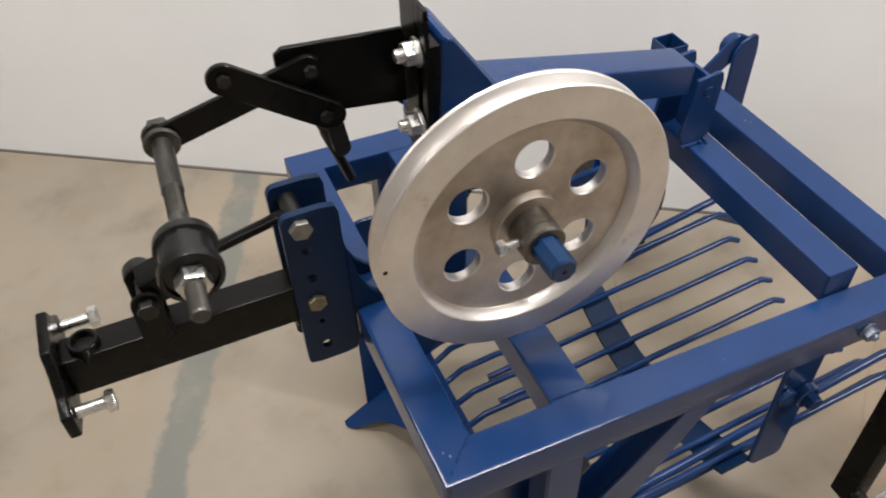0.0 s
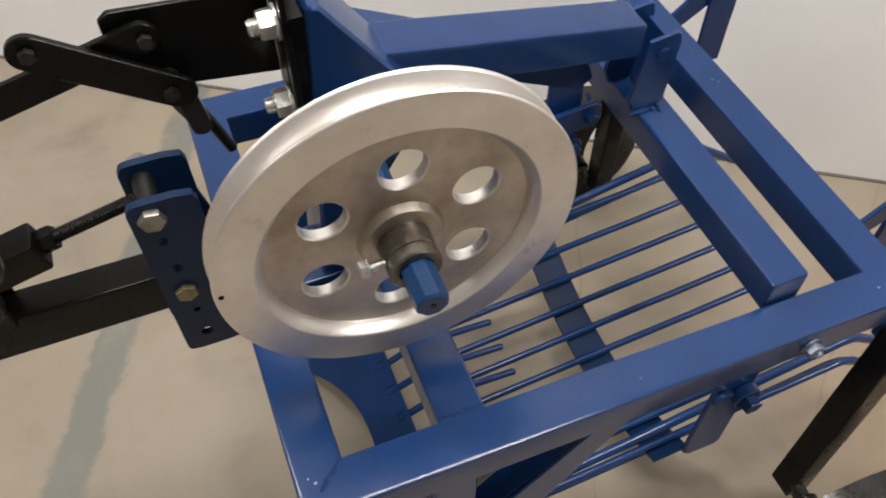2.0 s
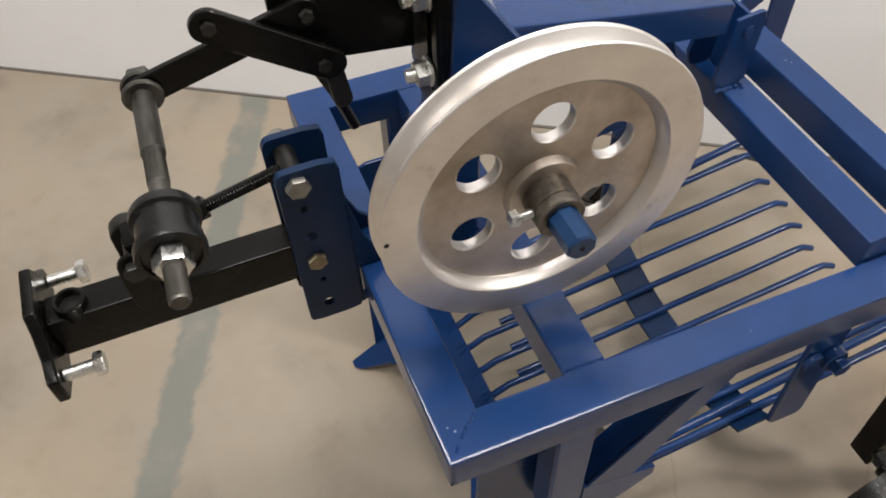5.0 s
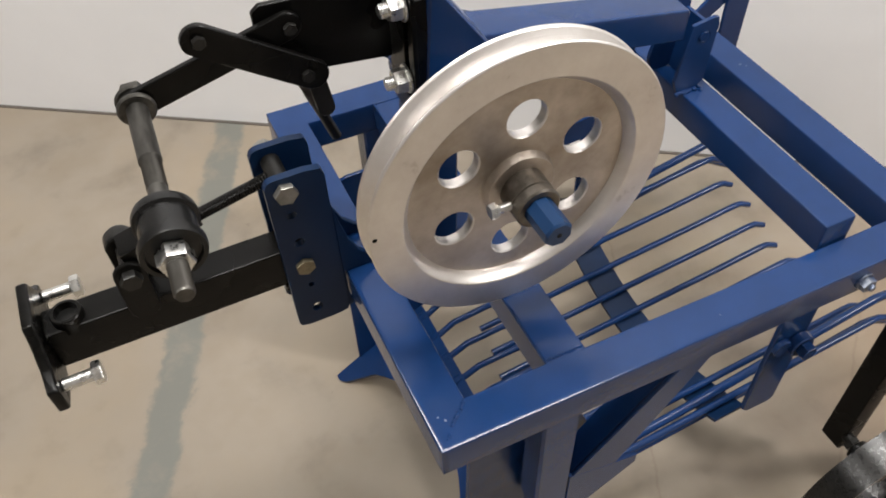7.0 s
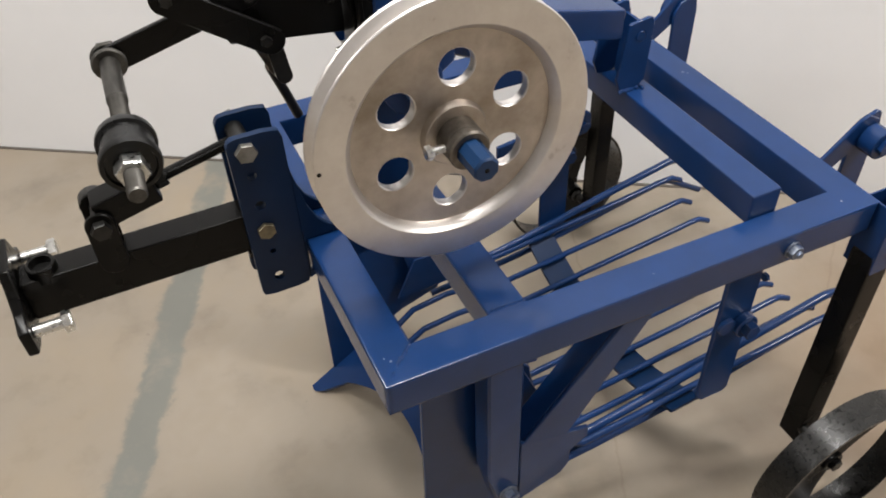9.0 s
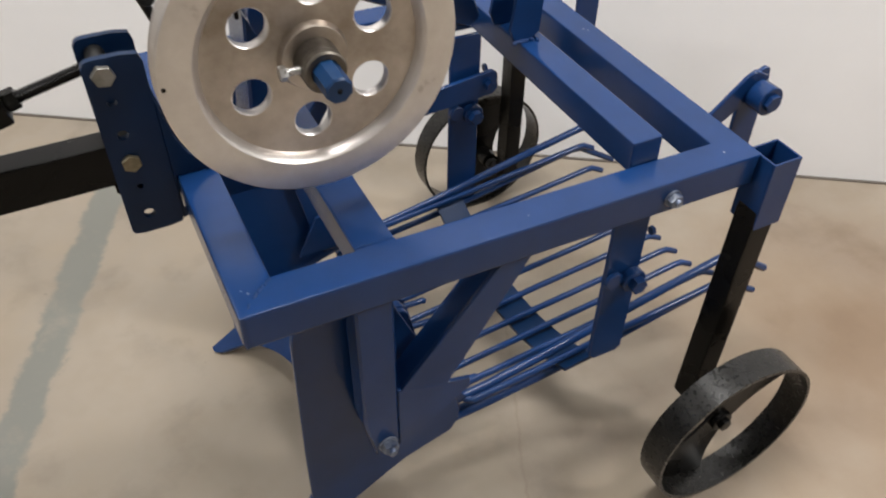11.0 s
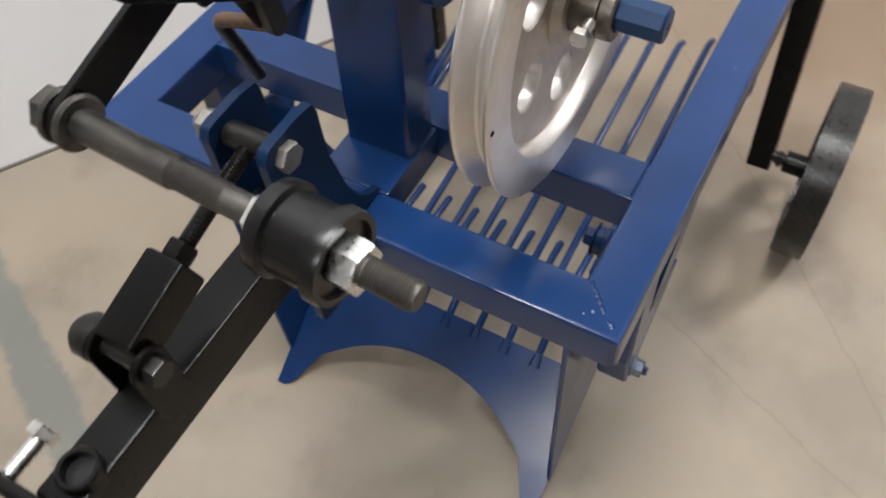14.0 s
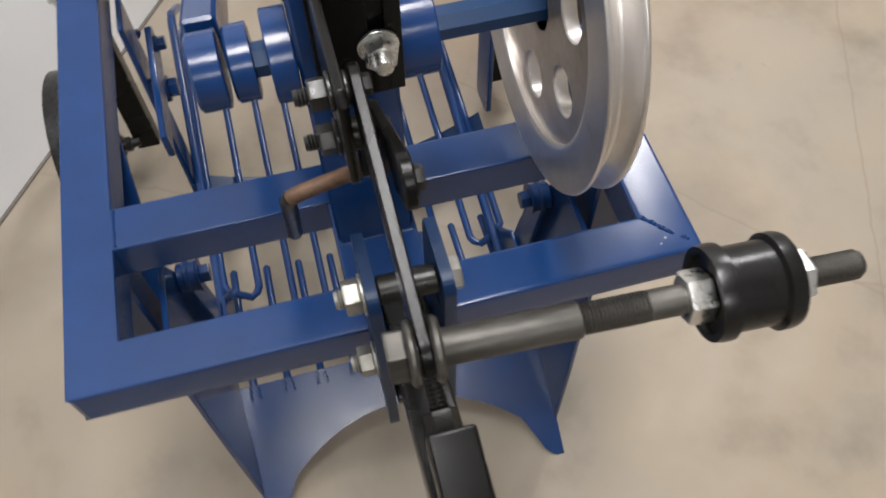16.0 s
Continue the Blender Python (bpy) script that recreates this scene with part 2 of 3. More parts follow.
def turned(p0, p1, rings, segments=32, turn=0.0):
    """A turned body on the axis p0 to p1; rings are (distance along it, radius); closed if the last ring is the first."""
    bm = bmesh.new()
    p0, p1 = Vector(p0), Vector(p1)
    d = (p1 - p0).normalized()
    u, w = frame_of(d)
    loops = []
    for s, r in rings:
        c = p0 + d * s
        loops.append([bm.verts.new(c + (u * math.cos(a) + w * math.sin(a)) * max(r, 1e-5))
                      for a in (math.tau * (i + turn) / segments for i in range(segments))])
    for a, b in zip(loops, loops[1:]):
        for i in range(segments):
            j = (i + 1) % segments
            bm.faces.new((a[i], a[j], b[j], b[i]))
    if rings[0] != rings[-1]:
        if rings[0][1] > 1e-4:
            bm.faces.new(loops[0][::-1])
        if rings[-1][1] > 1e-4:
            bm.faces.new(loops[-1])
    else:
        bmesh.ops.remove_doubles(bm, verts=bm.verts, dist=1e-6)
    return bm


def rod(p0, p1, r, segments=20, chamfer=0.0015, turn=0.0):
    n = (Vector(p1) - Vector(p0)).length
    return turned(p0, p1, [(0, r - chamfer), (chamfer, r), (n - chamfer, r), (n, r - chamfer)], segments, turn)


def pipe(p0, p1, r, hole, segments=32):
    n = (Vector(p1) - Vector(p0)).length
    c = 0.001
    return turned(p0, p1, [(0, hole), (0, r - c), (c, r), (n - c, r), (n, r - c), (n, hole), (0, hole)], segments)


def threaded(p0, p1, r, pitch=0.0025):
    n = (Vector(p1) - Vector(p0)).length
    rings = [(0, r * 0.84)]
    k = int(n / pitch)
    for i in range(k):
        rings += [((i + 0.25) * pitch, r), ((i + 0.75) * pitch, r * 0.88)]
    return turned(p0, p1, rings + [(n, r * 0.84)], 18)


def sweep(points, r, segments=12):
    """A bent round bar through the points."""
    bm = bmesh.new()
    pts = [Vector(q) for q in points]
    loops = []
    for i, q in enumerate(pts):
        d = (pts[min(i + 1, len(pts) - 1)] - pts[max(i - 1, 0)]).normalized()
        u = d.cross(Vector((0, 1, 0.02))).normalized() if abs(d.y) < 0.9 else d.cross(Vector((0, 0, 1))).normalized()
        w = u.cross(d)
        loops.append([bm.verts.new(q + (u * math.cos(a) + w * math.sin(a)) * r) for a in (math.tau * k / segments for k in range(segments))])
    for a, b in zip(loops, loops[1:]):
        for i in range(segments):
            j = (i + 1) % segments
            bm.faces.new((a[i], a[j], b[j], b[i]))
    bm.faces.new(loops[0][::-1])
    bm.faces.new(loops[-1])
    return bm


def joined(*bms):
    out = bmesh.new()
    for b in bms:
        me = bpy.data.meshes.new("tmp")
        b.to_mesh(me)
        out.from_mesh(me)
        bpy.data.meshes.remove(me)
        b.free()
    return out


def hexagon(p0, p1, across, turn=0.0):
    n = (Vector(p1) - Vector(p0)).length
    r = across / math.sqrt(3)
    c = min(0.0015, n / 4)
    return turned(p0, p1, [(0, r * 0.93), (c, r), (n - c, r), (n, r * 0.93)], 6, turn)


def bolt(name, at, way, across, parent, material=None, washer=True, head=0.0, shank=0.0, dia=0.0, nut=False, label=""):
    """A bolt head or nut at a surface point, its washer, and the thread that stands out beyond it."""
    at, way = Vector(at), Vector(way).normalized()
    head = head or across * 0.6
    bits = []
    s = 0.0
    if washer:
        bits.append(rod(at, at + way * 0.0025, across * 0.68, 24, 0.0005))
        s = 0.0025
    bits.append(hexagon(at + way * s, at + way * (s + head), across, random.random()))
    if shank:
        bits.append(threaded(at + way * (s + head - 0.001), at + way * (s + head + shank), (dia or across * 0.62) / 2, 0.002))
    return part(name, joined(*bits), material or ZINC, parent, label)


def holed_plate(outline_cells, axis, a, b, rounds=()):
    """A plate of cells (u0, v0, u1, v1, hole u, hole v, hole radius) along one axis from a to b."""
    bm = bmesh.new()

    def at(u, v, w):
        return {"x": (w, u, v), "y": (u, w, v), "z": (u, v, w)}[axis]
    n = 24
    for u0, v0, u1, v1, hu, hv, hr in outline_cells:
        inner, outer = [], []
        for k in range(n):
            t = math.tau * k / n + math.pi / n
            c, s = math.cos(t), math.sin(t)
            inner.append((hu + hr * c, hv + hr * s))
            lim = []
            if abs(c) > 1e-6:
                lim.append(((u1 if c > 0 else u0) - hu) / c)
            if abs(s) > 1e-6:
                lim.append(((v1 if s > 0 else v0) - hv) / s)
            d = min(lim)
            outer.append((hu + d * c, hv + d * s))
        corners = [(u0, v0), (u1, v0), (u1, v1), (u0, v1)]
        for cu, cv in corners:
            k = min(range(n), key=lambda i: math.hypot(outer[i][0] - cu, outer[i][1] - cv))
            outer[k] = (cu, cv)
        for cu, cv, du, dv, rr in rounds:       # rounded outer corners: corner, way inwards, radius
            mu, mv = cu + du * rr, cv + dv * rr
            for k, (u, v) in enumerate(outer):
                if (u - mu) * du < -1e-7 and (v - mv) * dv < -1e-7:
                    d = math.hypot(u - mu, v - mv)
                    outer[k] = (mu + (u - mu) * rr / d, mv + (v - mv) * rr / d)
        vi = [[bm.verts.new(at(u, v, w)) for u, v in inner] for w in (a, b)]
        vo = [[bm.verts.new(at(u, v, w)) for u, v in outer] for w in (a, b)]
        for i in range(n):
            j = (i + 1) % n
            for q in (0, 1):
                bm.faces.new((vi[q][i], vi[q][j], vo[q][j], vo[q][i]))
            bm.faces.new((vi[0][i], vi[1][i], vi[1][j], vi[0][j]))
            bm.faces.new((vo[0][i], vo[0][j], vo[1][j], vo[1][i]))
    bmesh.ops.remove_doubles(bm, verts=bm.verts, dist=2e-5)
    return bm


def arm(p, q, half, axis_y0, axis_y1, r_hole=0.0):
    """A flat bar with round ends from p to q in the x z plane."""
    (x0, z0), (x1, z1) = p, q
    a = math.atan2(z1 - z0, x1 - x0)
    out = []
    for k in range(13):
        t = a + math.pi / 2 + math.pi * k / 12
        out.append((x0 + half * math.cos(t), z0 + half * math.sin(t)))
    for k in range(13):
        t = a - math.pi / 2 + math.pi * k / 12
        out.append((x1 + half * math.cos(t), z1 + half * math.sin(t)))
    return prism(out, "y", axis_y0, axis_y1, 0.001)


def turned_over(y):
    """The far side's counterpart of a place across the machine."""
    return 0.55 - y


# ---- the room ----
ALONG = Vector((0.835, -0.551, 0)).normalized()
INTO = Vector((0.551, 0.835, 0)).normalized()            # into the wall, away from the room


def room_point(u, v, z):
    return WALL_FOOT + ALONG * u + INTO * v + Vector((0, 0, z))


def room_box(name, u0, u1, v0, v1, z0, z1, material, label, category):
    bm = bmesh.new()
    vs = [bm.verts.new(room_point(u, v, z)) for z in (z0, z1) for u, v in ((u0, v0), (u1, v0), (u1, v1), (u0, v1))]
    for f in ((3, 2, 1, 0), (4, 5, 6, 7), (0, 1, 5, 4), (1, 2, 6, 5), (2, 3, 7, 6), (3, 0, 4, 7)):
        bm.faces.new([vs[i] for i in f])
    return tagged(part(name, bm, material, None, label, smooth=False), label, category, kind="structure")


room_box("floor", -4.4, 4.4, -4.2, 0.15, -0.1, 0.0, FLOOR, "beige sealed concrete floor with a worn grey painted band", "floor")
room_box("wall_north", -4.4, 4.4, 0.006, 0.15, 0.0, CEIL, WALL, "smooth white painted wall behind the machine", "wall")
# three unseen walls added to close the room and hold back fill light
room_box("wall_south", -4.4, 4.4, -4.2, -4.05, 0.0, CEIL, GREY_WALL, "unseen plain grey wall that closes the room", "wall")
room_box("wall_east", 4.25, 4.4, -4.05, 0.006, 0.0, CEIL, GREY_WALL, "unseen plain grey wall that closes the room", "wall")
room_box("wall_west", -4.4, -4.25, -4.05, 0.006, 0.0, CEIL, GREY_WALL, "unseen plain grey wall that closes the room", "wall")
room_box("ceiling", -4.4, 4.4, -4.2, 0.15, CEIL, CEIL + 0.12, WALL, "plain white ceiling", "ceiling")
room_box("trim", -4.25, 4.25, 0.0, 0.006, 0.0, 0.0035, JOINT, "dark joint where the wall meets the floor", "joint")


def ceiling_fixture(x, y, length, width):
    root = new("ceiling_lamp")
    root.location = (x, y, CEIL)
    root.rotation_euler.z = radians(WALL_ANGLE)
    tagged(root, "white ceiling lamp with a long frosted diffuser", "ceiling lamp", "ceiling lamps")
    h = length / 2
    part("housing", box(-h - 0.03, h + 0.03, -width / 2 - 0.03, width / 2 + 0.03, -0.045, -0.001, 0.006), WALL, root)
    part("diffuser", box(-h, h, -width / 2, width / 2, -0.07, -0.046, 0.008), GLOW, root, "frosted glowing diffuser")


for (lx, ly), watts, length, width in LAMPS:
    ceiling_fixture(lx, ly, length, width)

# ---- the potato digger ----
digger = new("potato_digger")
tagged(digger, "blue steel potato digger with aluminium pulley standing on the floor", "farm implement")

TOP, LOW = 0.560, 0.513          # top and underside of the frame's tubes
LX, WY, T = 0.654, 0.550, 0.046


def tube(name, x0, x1, y0, y1, label=""):
    bm = box(x0, x1, y0, y1, LOW + 0.001, TOP - 0.0007, 0.0035)
    fall(bm)
    return part(name, bm, BLUE, digger, label)


def fall(bm):
    """The frame stands a little lower at the back."""
    for v in bm.verts:
        v.co.z -= 0.021 * v.co.x


def ring_frame():
    bm = bmesh.new()
    def loop(e, z, inner):
        if inner:
            c = ((T - e, T - e), (LX - T + e, T - e), (LX - T + e, WY - T + e), (T - e, WY - T + e))
        else:
            c = ((e, e), (LX - e, e), (LX - e, WY - e), (e, WY - e))
        return [bm.verts.new((x, y, z)) for x, y in c]
    b = 0.0045
    prof = []
    for inner in (False, True):
        for e, z in ((b, LOW), (b * 0.3, LOW + b * 0.3), (0, LOW + b), (0, TOP - b), (b * 0.3, TOP - b * 0.3), (b, TOP)):
            prof.append((e, z, inner))
    outer, inner = prof[:6], prof[6:]
    order = outer + inner[::-1]
    loops = [loop(*q) for q in order]
    for a, c in zip(loops, loops[1:] + loops[:1]):
        for i in range(4):
            j = (i + 1) % 4
            bm.faces.new((a[i], a[j], c[j], c[i]))
    up = [ed for ed in bm.edges if abs(ed.verts[0].co.z - ed.verts[1].co.z) > 0.02 and min(ed.verts[0].co.x, LX - ed.verts[0].co.x) < 0.002]
    bmesh.ops.bevel(bm, geom=up, offset=0.008, segments=3, profile=0.5, affect="EDGES")
    fall(bm)
    return bm


near_rail = far_rail = frame_ring = part("frame", ring_frame(), BLUE, digger)
tube("cross_member", 0.136, 0.183, T - 0.006, WY - T + 0.006, "")


def weld(p0, p1, parent, r=0.0032):
    """A lumpy weld seam."""
    p0, p1 = Vector(p0), Vector(p1)
    n = max(4, int((p1 - p0).length / 0.0022))
    bm = bmesh.new()
    for i in range(n):
        c = p0.lerp(p1, (i + 0.5) / n) + Vector([random.uniform(-1, 1) * r * 0.25 for _ in range(3)])
        bmesh.ops.create_icosphere(bm, subdivisions=1, radius=r * random.uniform(0.8, 1.15), matrix=Matrix.Translation(c))
    return part("weld_seam", bm, BLUE, parent)


def weld_bumps(p0, p1, parent):
    """The ground-down weld at a mitred corner: a few low bumps."""
    weld(p0, p1, parent, 0.0026)


weld_bumps((0.020, 0.021, TOP - 0.0012), (T - 0.002, T - 0.004, TOP - 0.0019), frame_ring)
weld_bumps((0.012, 0.010, TOP - 0.0017), (0.016, 0.018, TOP - 0.0018), frame_ring)

weld((0.139, 0.0475, TOP - 0.004), (0.181, 0.0475, TOP - 0.005), frame_ring, 0.0019)
weld((0.139, 0.5025, TOP - 0.004), (0.181, 0.5025, TOP - 0.005), frame_ring, 0.0019)


def chip(x, y, r):
    """A fleck of bare metal where the paint has come off."""
    pts = [(x + r * random.uniform(0.6, 1.1) * math.cos(a), y + r * random.uniform(0.6, 1.1) * math.sin(a)) for a in [math.tau * i / 9 for i in range(9)]]
    z = TOP - 0.021 * x
    part("paint_chip", prism(pts, "z", z - 0.001, z + 0.00035, 0), PAINTED_ZINC, frame_ring, "bare metal fleck in the paint")


for x, y, r in ((0.629, 0.358, 0.0022), (0.634, 0.352, 0.0013), (0.018, 0.030, 0.0016), (0.013, 0.036, 0.0011), (0.610, 0.022, 0.0016), (0.33, 0.018, 0.0011)):
    chip(x, y, r)

# post in the middle, with its foot between front bar and cross member
part("mast_foot", box(T, 0.136, 0.238, 0.312, LOW + 0.004, TOP - 0.004, 0.003), BLUE, digger)
mast = part("mast", prism([(0.089, TOP - 0.006), (0.134, TOP - 0.006), (0.138, 0.70), (0.200, 0.745), (0.200, 0.765), (0.124, 0.872), (0.113, 0.872)], "y", 0.241, 0.309, 0.003), BLUE, digger)
weld((0.0895, 0.243, TOP - 0.005), (0.0895, 0.307, TOP - 0.005), mast, 0.0024)
# sloping beam from the post to the upright over the back cross bar
def skew_beam(p, q):
    """A square tube between two upright end sections (x, y0, y1, z0, z1)."""
    bm = bmesh.new()
    ends = [[bm.verts.new((x, y, z)) for y, z in ((y0, z0), (y1, z0), (y1, z1), (y0, z1))] for x, y0, y1, z0, z1 in (p, q)]
    bm.faces.new(ends[0][::-1])
    bm.faces.new(ends[1])
    for i in range(4):
        j = (i + 1) % 4
        bm.faces.new((ends[0][i], ends[0][j], ends[1][j], ends[1][i]))
    bmesh.ops.recalc_face_normals(bm, faces=bm.faces)
    return bevelled(bm, 0.004)


beam = part("top_beam", skew_beam((0.137, 0.254, 0.3025, 0.766, 0.810), (0.480, 0.3165, 0.366, 0.6585, 0.7015)), BLUE, digger)
SIDE = [(0.480, 0.582), (0.505, 0.582), (0.519, 0.592), (0.524, 0.672), (0.521, 0.684), (0.514, 0.686), (0.484, 0.681), (0.472, 0.602)]
upright = part("upright", joined(prism(SIDE, "y", 0.3105, 0.3160, 0.001), prism(SIDE, "y", 0.3665, 0.372, 0.001), prism([(0.507, 0.583), (0.5125, 0.583), (0.5205, 0.669), (0.5150, 0.669)], "y", 0.3162, 0.3663, 0.0005)), BLUE, digger)
part("upright_bolt", rod((0.503, 0.3103, 0.662), (0.503, 0.3085, 0.662), 0.008, 24), BLUE, upright)
part("back_cross_bar", box(0.487, 0.531, 0.0465, 0.5035, 0.5385, 0.5815, 0.004), BLUE, digger)
weld((0.478, 0.3095, 0.5825), (0.508, 0.3095, 0.5825), upright, 0.0034)
weld((0.5135, 0.304, 0.5825), (0.5135, 0.370, 0.5825), upright, 0.0030)

# drive shaft, bearing housing, eccentric discs
SX, SZ = 0.135, 0.7485
part("bearing_housing", pipe((SX, 0.209, SZ), (SX, 0.2405, SZ), 0.034, 0.014), BLUE, digger)
part("bearing_housing", pipe((SX, 0.3095, SZ), (SX, 0.328, SZ), 0.034, 0.014), BLUE, digger)
shaft = part("drive_shaft", rod((SX, 0.044, SZ), (SX, 0.345, SZ), 0.0135, 8, 0.002, 0.5), DULL_BLUE, digger)
part("centre_hole", rod((SX, 0.0436, SZ), (SX, 0.0446, SZ), 0.0025, 12, 0.0002), BLACK, shaft)
for name, y0, y1, dx, dz in (("eccentric_disc", 0.338, 0.356, 0.004, -0.004), ("eccentric_disc", 0.359, 0.381, -0.006, 0.004)):
    part(name, turned((SX + dx, y0, SZ + dz), (SX + dx, y1, SZ + dz), [(0, 0.024), (0.001, 0.028), (y1 - y0 - 0.002, 0.028), (y1 - y0, 0.026), (y1 - y0, 0.0)], 40), BLUE, digger)
con_rod = part("connecting_rod", prism([(SX + 0.02, SZ - 0.026), (SX + 0.028, SZ + 0.022), (0.440, 0.640), (0.452, 0.606), (0.435, 0.592)], "y", 0.3575, 0.3835, 0.003), BLUE, digger)

# pulley: rim with a belt groove, a web with six holes, hub, collar and set screw
PR, PY0 = 0.1450, 0.1035
pulley = part("pulley", turned((0, 0, 0), (0, 1, 0), [(0.0, 0.1145), (0.0, PR - 0.002), (0.0008, PR - 0.0007), (0.0022, PR), (0.0036, PR - 0.0004), (0.0050, PR - 0.0018), (0.0120, PR - 0.0125), (0.0132, PR - 0.0133), (0.0153, PR - 0.0133), (0.0165, PR - 0.0125), (0.0235, PR - 0.0018), (0.0249, PR - 0.0004), (0.0263, PR),
    (0.0277, PR - 0.0007), (0.0285, PR - 0.003), (0.0285, 0.1125), (0.026, 0.106), (0.010, 0.106), (0.001, 0.1132), (0.0, 0.1145)], 128), ALU, digger, "machined aluminium pulley with six round holes")
pulley.location = (SX, PY0, SZ)


def web_sector_disc(r0, r1, hole_at, hole_r, y0, y1, turn):
    bm = bmesh.new()
    n = 32
    for k in range(6):
        mid = math.tau * k / 6 + turn
        hu, hv = hole_at * math.cos(mid), hole_at * math.sin(mid)
        inner, outer = [], []
        m = n // 4
        for i in range(m):                      # outer arc, right edge, inner arc, left edge
            t = mid - math.pi / 6 + math.pi / 3 * i / m
            outer.append((r1 * math.cos(t), r1 * math.sin(t)))
        for i in range(m):
            r = r1 + (r0 - r1) * i / m
            outer.append((r * math.cos(mid + math.pi / 6), r * math.sin(mid + math.pi / 6)))
        for i in range(m):
            t = mid + math.pi / 6 - math.pi / 3 * i / m
            outer.append((r0 * math.cos(t), r0 * math.sin(t)))
        for i in range(m):
            r = r0 + (r1 - r0) * i / m
            outer.append((r * math.cos(mid - math.pi / 6), r * math.sin(mid - math.pi / 6)))
        for u, v in outer:
            t = math.atan2(v - hv, u - hu)
            inner.append((hu + hole_r * math.cos(t), hv + hole_r * math.sin(t), hu + (hole_r + 0.0012) * math.cos(t), hv + (hole_r + 0.0012) * math.sin(t)))
        vo = [[bm.verts.new((u, y, v)) for u, v in outer] for y in (y0, y1)]
        vc = [[bm.verts.new((q[2], y, q[3])) for q in inner] for y in (y0, y1)]
        vi = [[bm.verts.new((q[0], y, q[1])) for q in inner] for y in (y0 + 0.0012, y1 - 0.0012)]
        for i in range(n):
            j = (i + 1) % n
            for q in (0, 1):
                bm.faces.new((vc[q][i], vc[q][j], vo[q][j], vo[q][i]))
                bm.faces.new((vi[q][i], vi[q][j], vc[q][j], vc[q][i])).material_index = 1
            bm.faces.new((vi[0][i], vi[1][i], vi[1][j], vi[0][j])).material_index = 1
    bmesh.ops.remove_doubles(bm, verts=bm.verts, dist=2e-5)
    return bm


web = part("pulley_web", web_sector_disc(0.020, 0.1075, 0.069, 0.0185, 0.0112, 0.0225, radians(25)), SHADED_CAST, pulley)
web.data.materials.append(ALU)
part("hub_boss", turned((0, 0, 0), (0, 1, 0), [(0.004, 0.021), (0.004, 0.0312), (0.0048, 0.0325), (0.0125, 0.0355), (0.012, 0.02), (0.004, 0.021)], 48), SHADED_CAST, pulley)
part("collar", turned((0, 0, 0), (0, 1, 0), [(-0.026, 0.014), (-0.026, 0.0195), (-0.0245, 0.021), (-0.016, 0.021), (-0.0155, 0.0195), (-0.0145, 0.021), (0.008, 0.0215), (0.008, 0.014), (-0.026, 0.014)], 40), OILY, pulley, "oily bare steel collar")
part("set_screw", joined(threaded((-0.019, -0.012, 0.002), (-0.034, -0.012, 0.002), 0.0042, 0.0015), hexagon((-0.033, -0.012, 0.002), (-0.040, -0.012, 0.002), 0.013)), ZINC, pulley, "zinc-plated hexagon set screw")
part("balance_mark", rod((-0.1395, -0.0006, 0.005), (-0.1395, 0.001, 0.005), 0.0022, 12, 0.0003), BLACK, pulley)

# hitch: two drilled plates on the front bar, a black square bar with an end plate


def bracket_plate(y0, y1, parts_parent):
    zs = [0.495, 0.545, 0.579, 0.612, 0.652, 0.688, 0.721]
    holes = [0.521, 0.561, 0.595, 0.630, 0.671, 0.704]
    rad = [0.0065, 0.0035, 0.004, 0.006, 0.005, 0.004]
    cells = [(-0.064, zs[i], -0.004, zs[i + 1], -0.040 - 0.001 * i, holes[i], rad[i]) for i in range(6)]
    bm = holed_plate(cells, "y", y0, y1, [(-0.064, 0.495, 1, 1, 0.008), (-0.004, 0.495, -1, 1, 0.008), (-0.064, 0.721, 1, -1, 0.010), (-0.004, 0.721, -1, -1, 0.010)])
    return part("bracket_plate", bm, NAVY, parts_parent, "dark blue drilled bracket plate")


near_plate = bracket_plate(0.244, 0.252, digger)
far_plate = bracket_plate(0.2935, 0.3015, digger)
for y0, y1 in ((0.244, 0.252), (0.2935, 0.3015)):
    part("bracket_gusset", prism([(-0.004, 0.499), (0.020, 0.512), (-0.001, 0.512), (-0.001, 0.561), (0.048, 0.561), (0.045, 0.567), (0.030, 0.574), (0.018, 0.587), (0.008, 0.610), (-0.004, 0.668)], "y", y0 + 0.0005, y1 - 0.0005, 0.001), NAVY, digger)
bolt("bolt", (-0.045, 0.244, 0.704), (0, -1, 0), 0.021, near_plate, DULL_ZINC, False, 0.0075, label="dull grey hexagon bolt head")
bolt("bolt", (-0.043, 0.244, 0.595), (0, -1, 0), 0.019, near_plate, ZINC_YELLOW, False, 0.006, label="yellow zinc bolt head")
bolt("nut", (-0.045, 0.3015, 0.704), (0, 1, 0), 0.021, far_plate, DULL_ZINC, True, 0.011, 0.006, 0.014)
bolt("nut", (-0.043, 0.3015, 0.595), (0, 1, 0), 0.021, far_plate, DULL_ZINC, True, 0.011, 0.006, 0.014)
part("cross_pin", rod((-0.045, 0.2525, 0.704), (-0.045, 0.293, 0.704), 0.010), BLACK_WORN, near_plate)
hitch = part("hitch_bar", box(-0.302, -0.004, 0.2535, 0.289, 0.562, 0.6145, 0.003), BLACK, digger, "black painted square hitch bar")
part("hitch_lug", box(-0.067, -0.030, 0.2535, 0.2925, 0.5505, 0.5615, 0.002), BLACK, hitch)
part("socket_floor", rod((-0.276, 0.268, 0.6140), (-0.276, 0.268, 0.6155), 0.0118, 24, 0.0002), RUBBER, hitch)
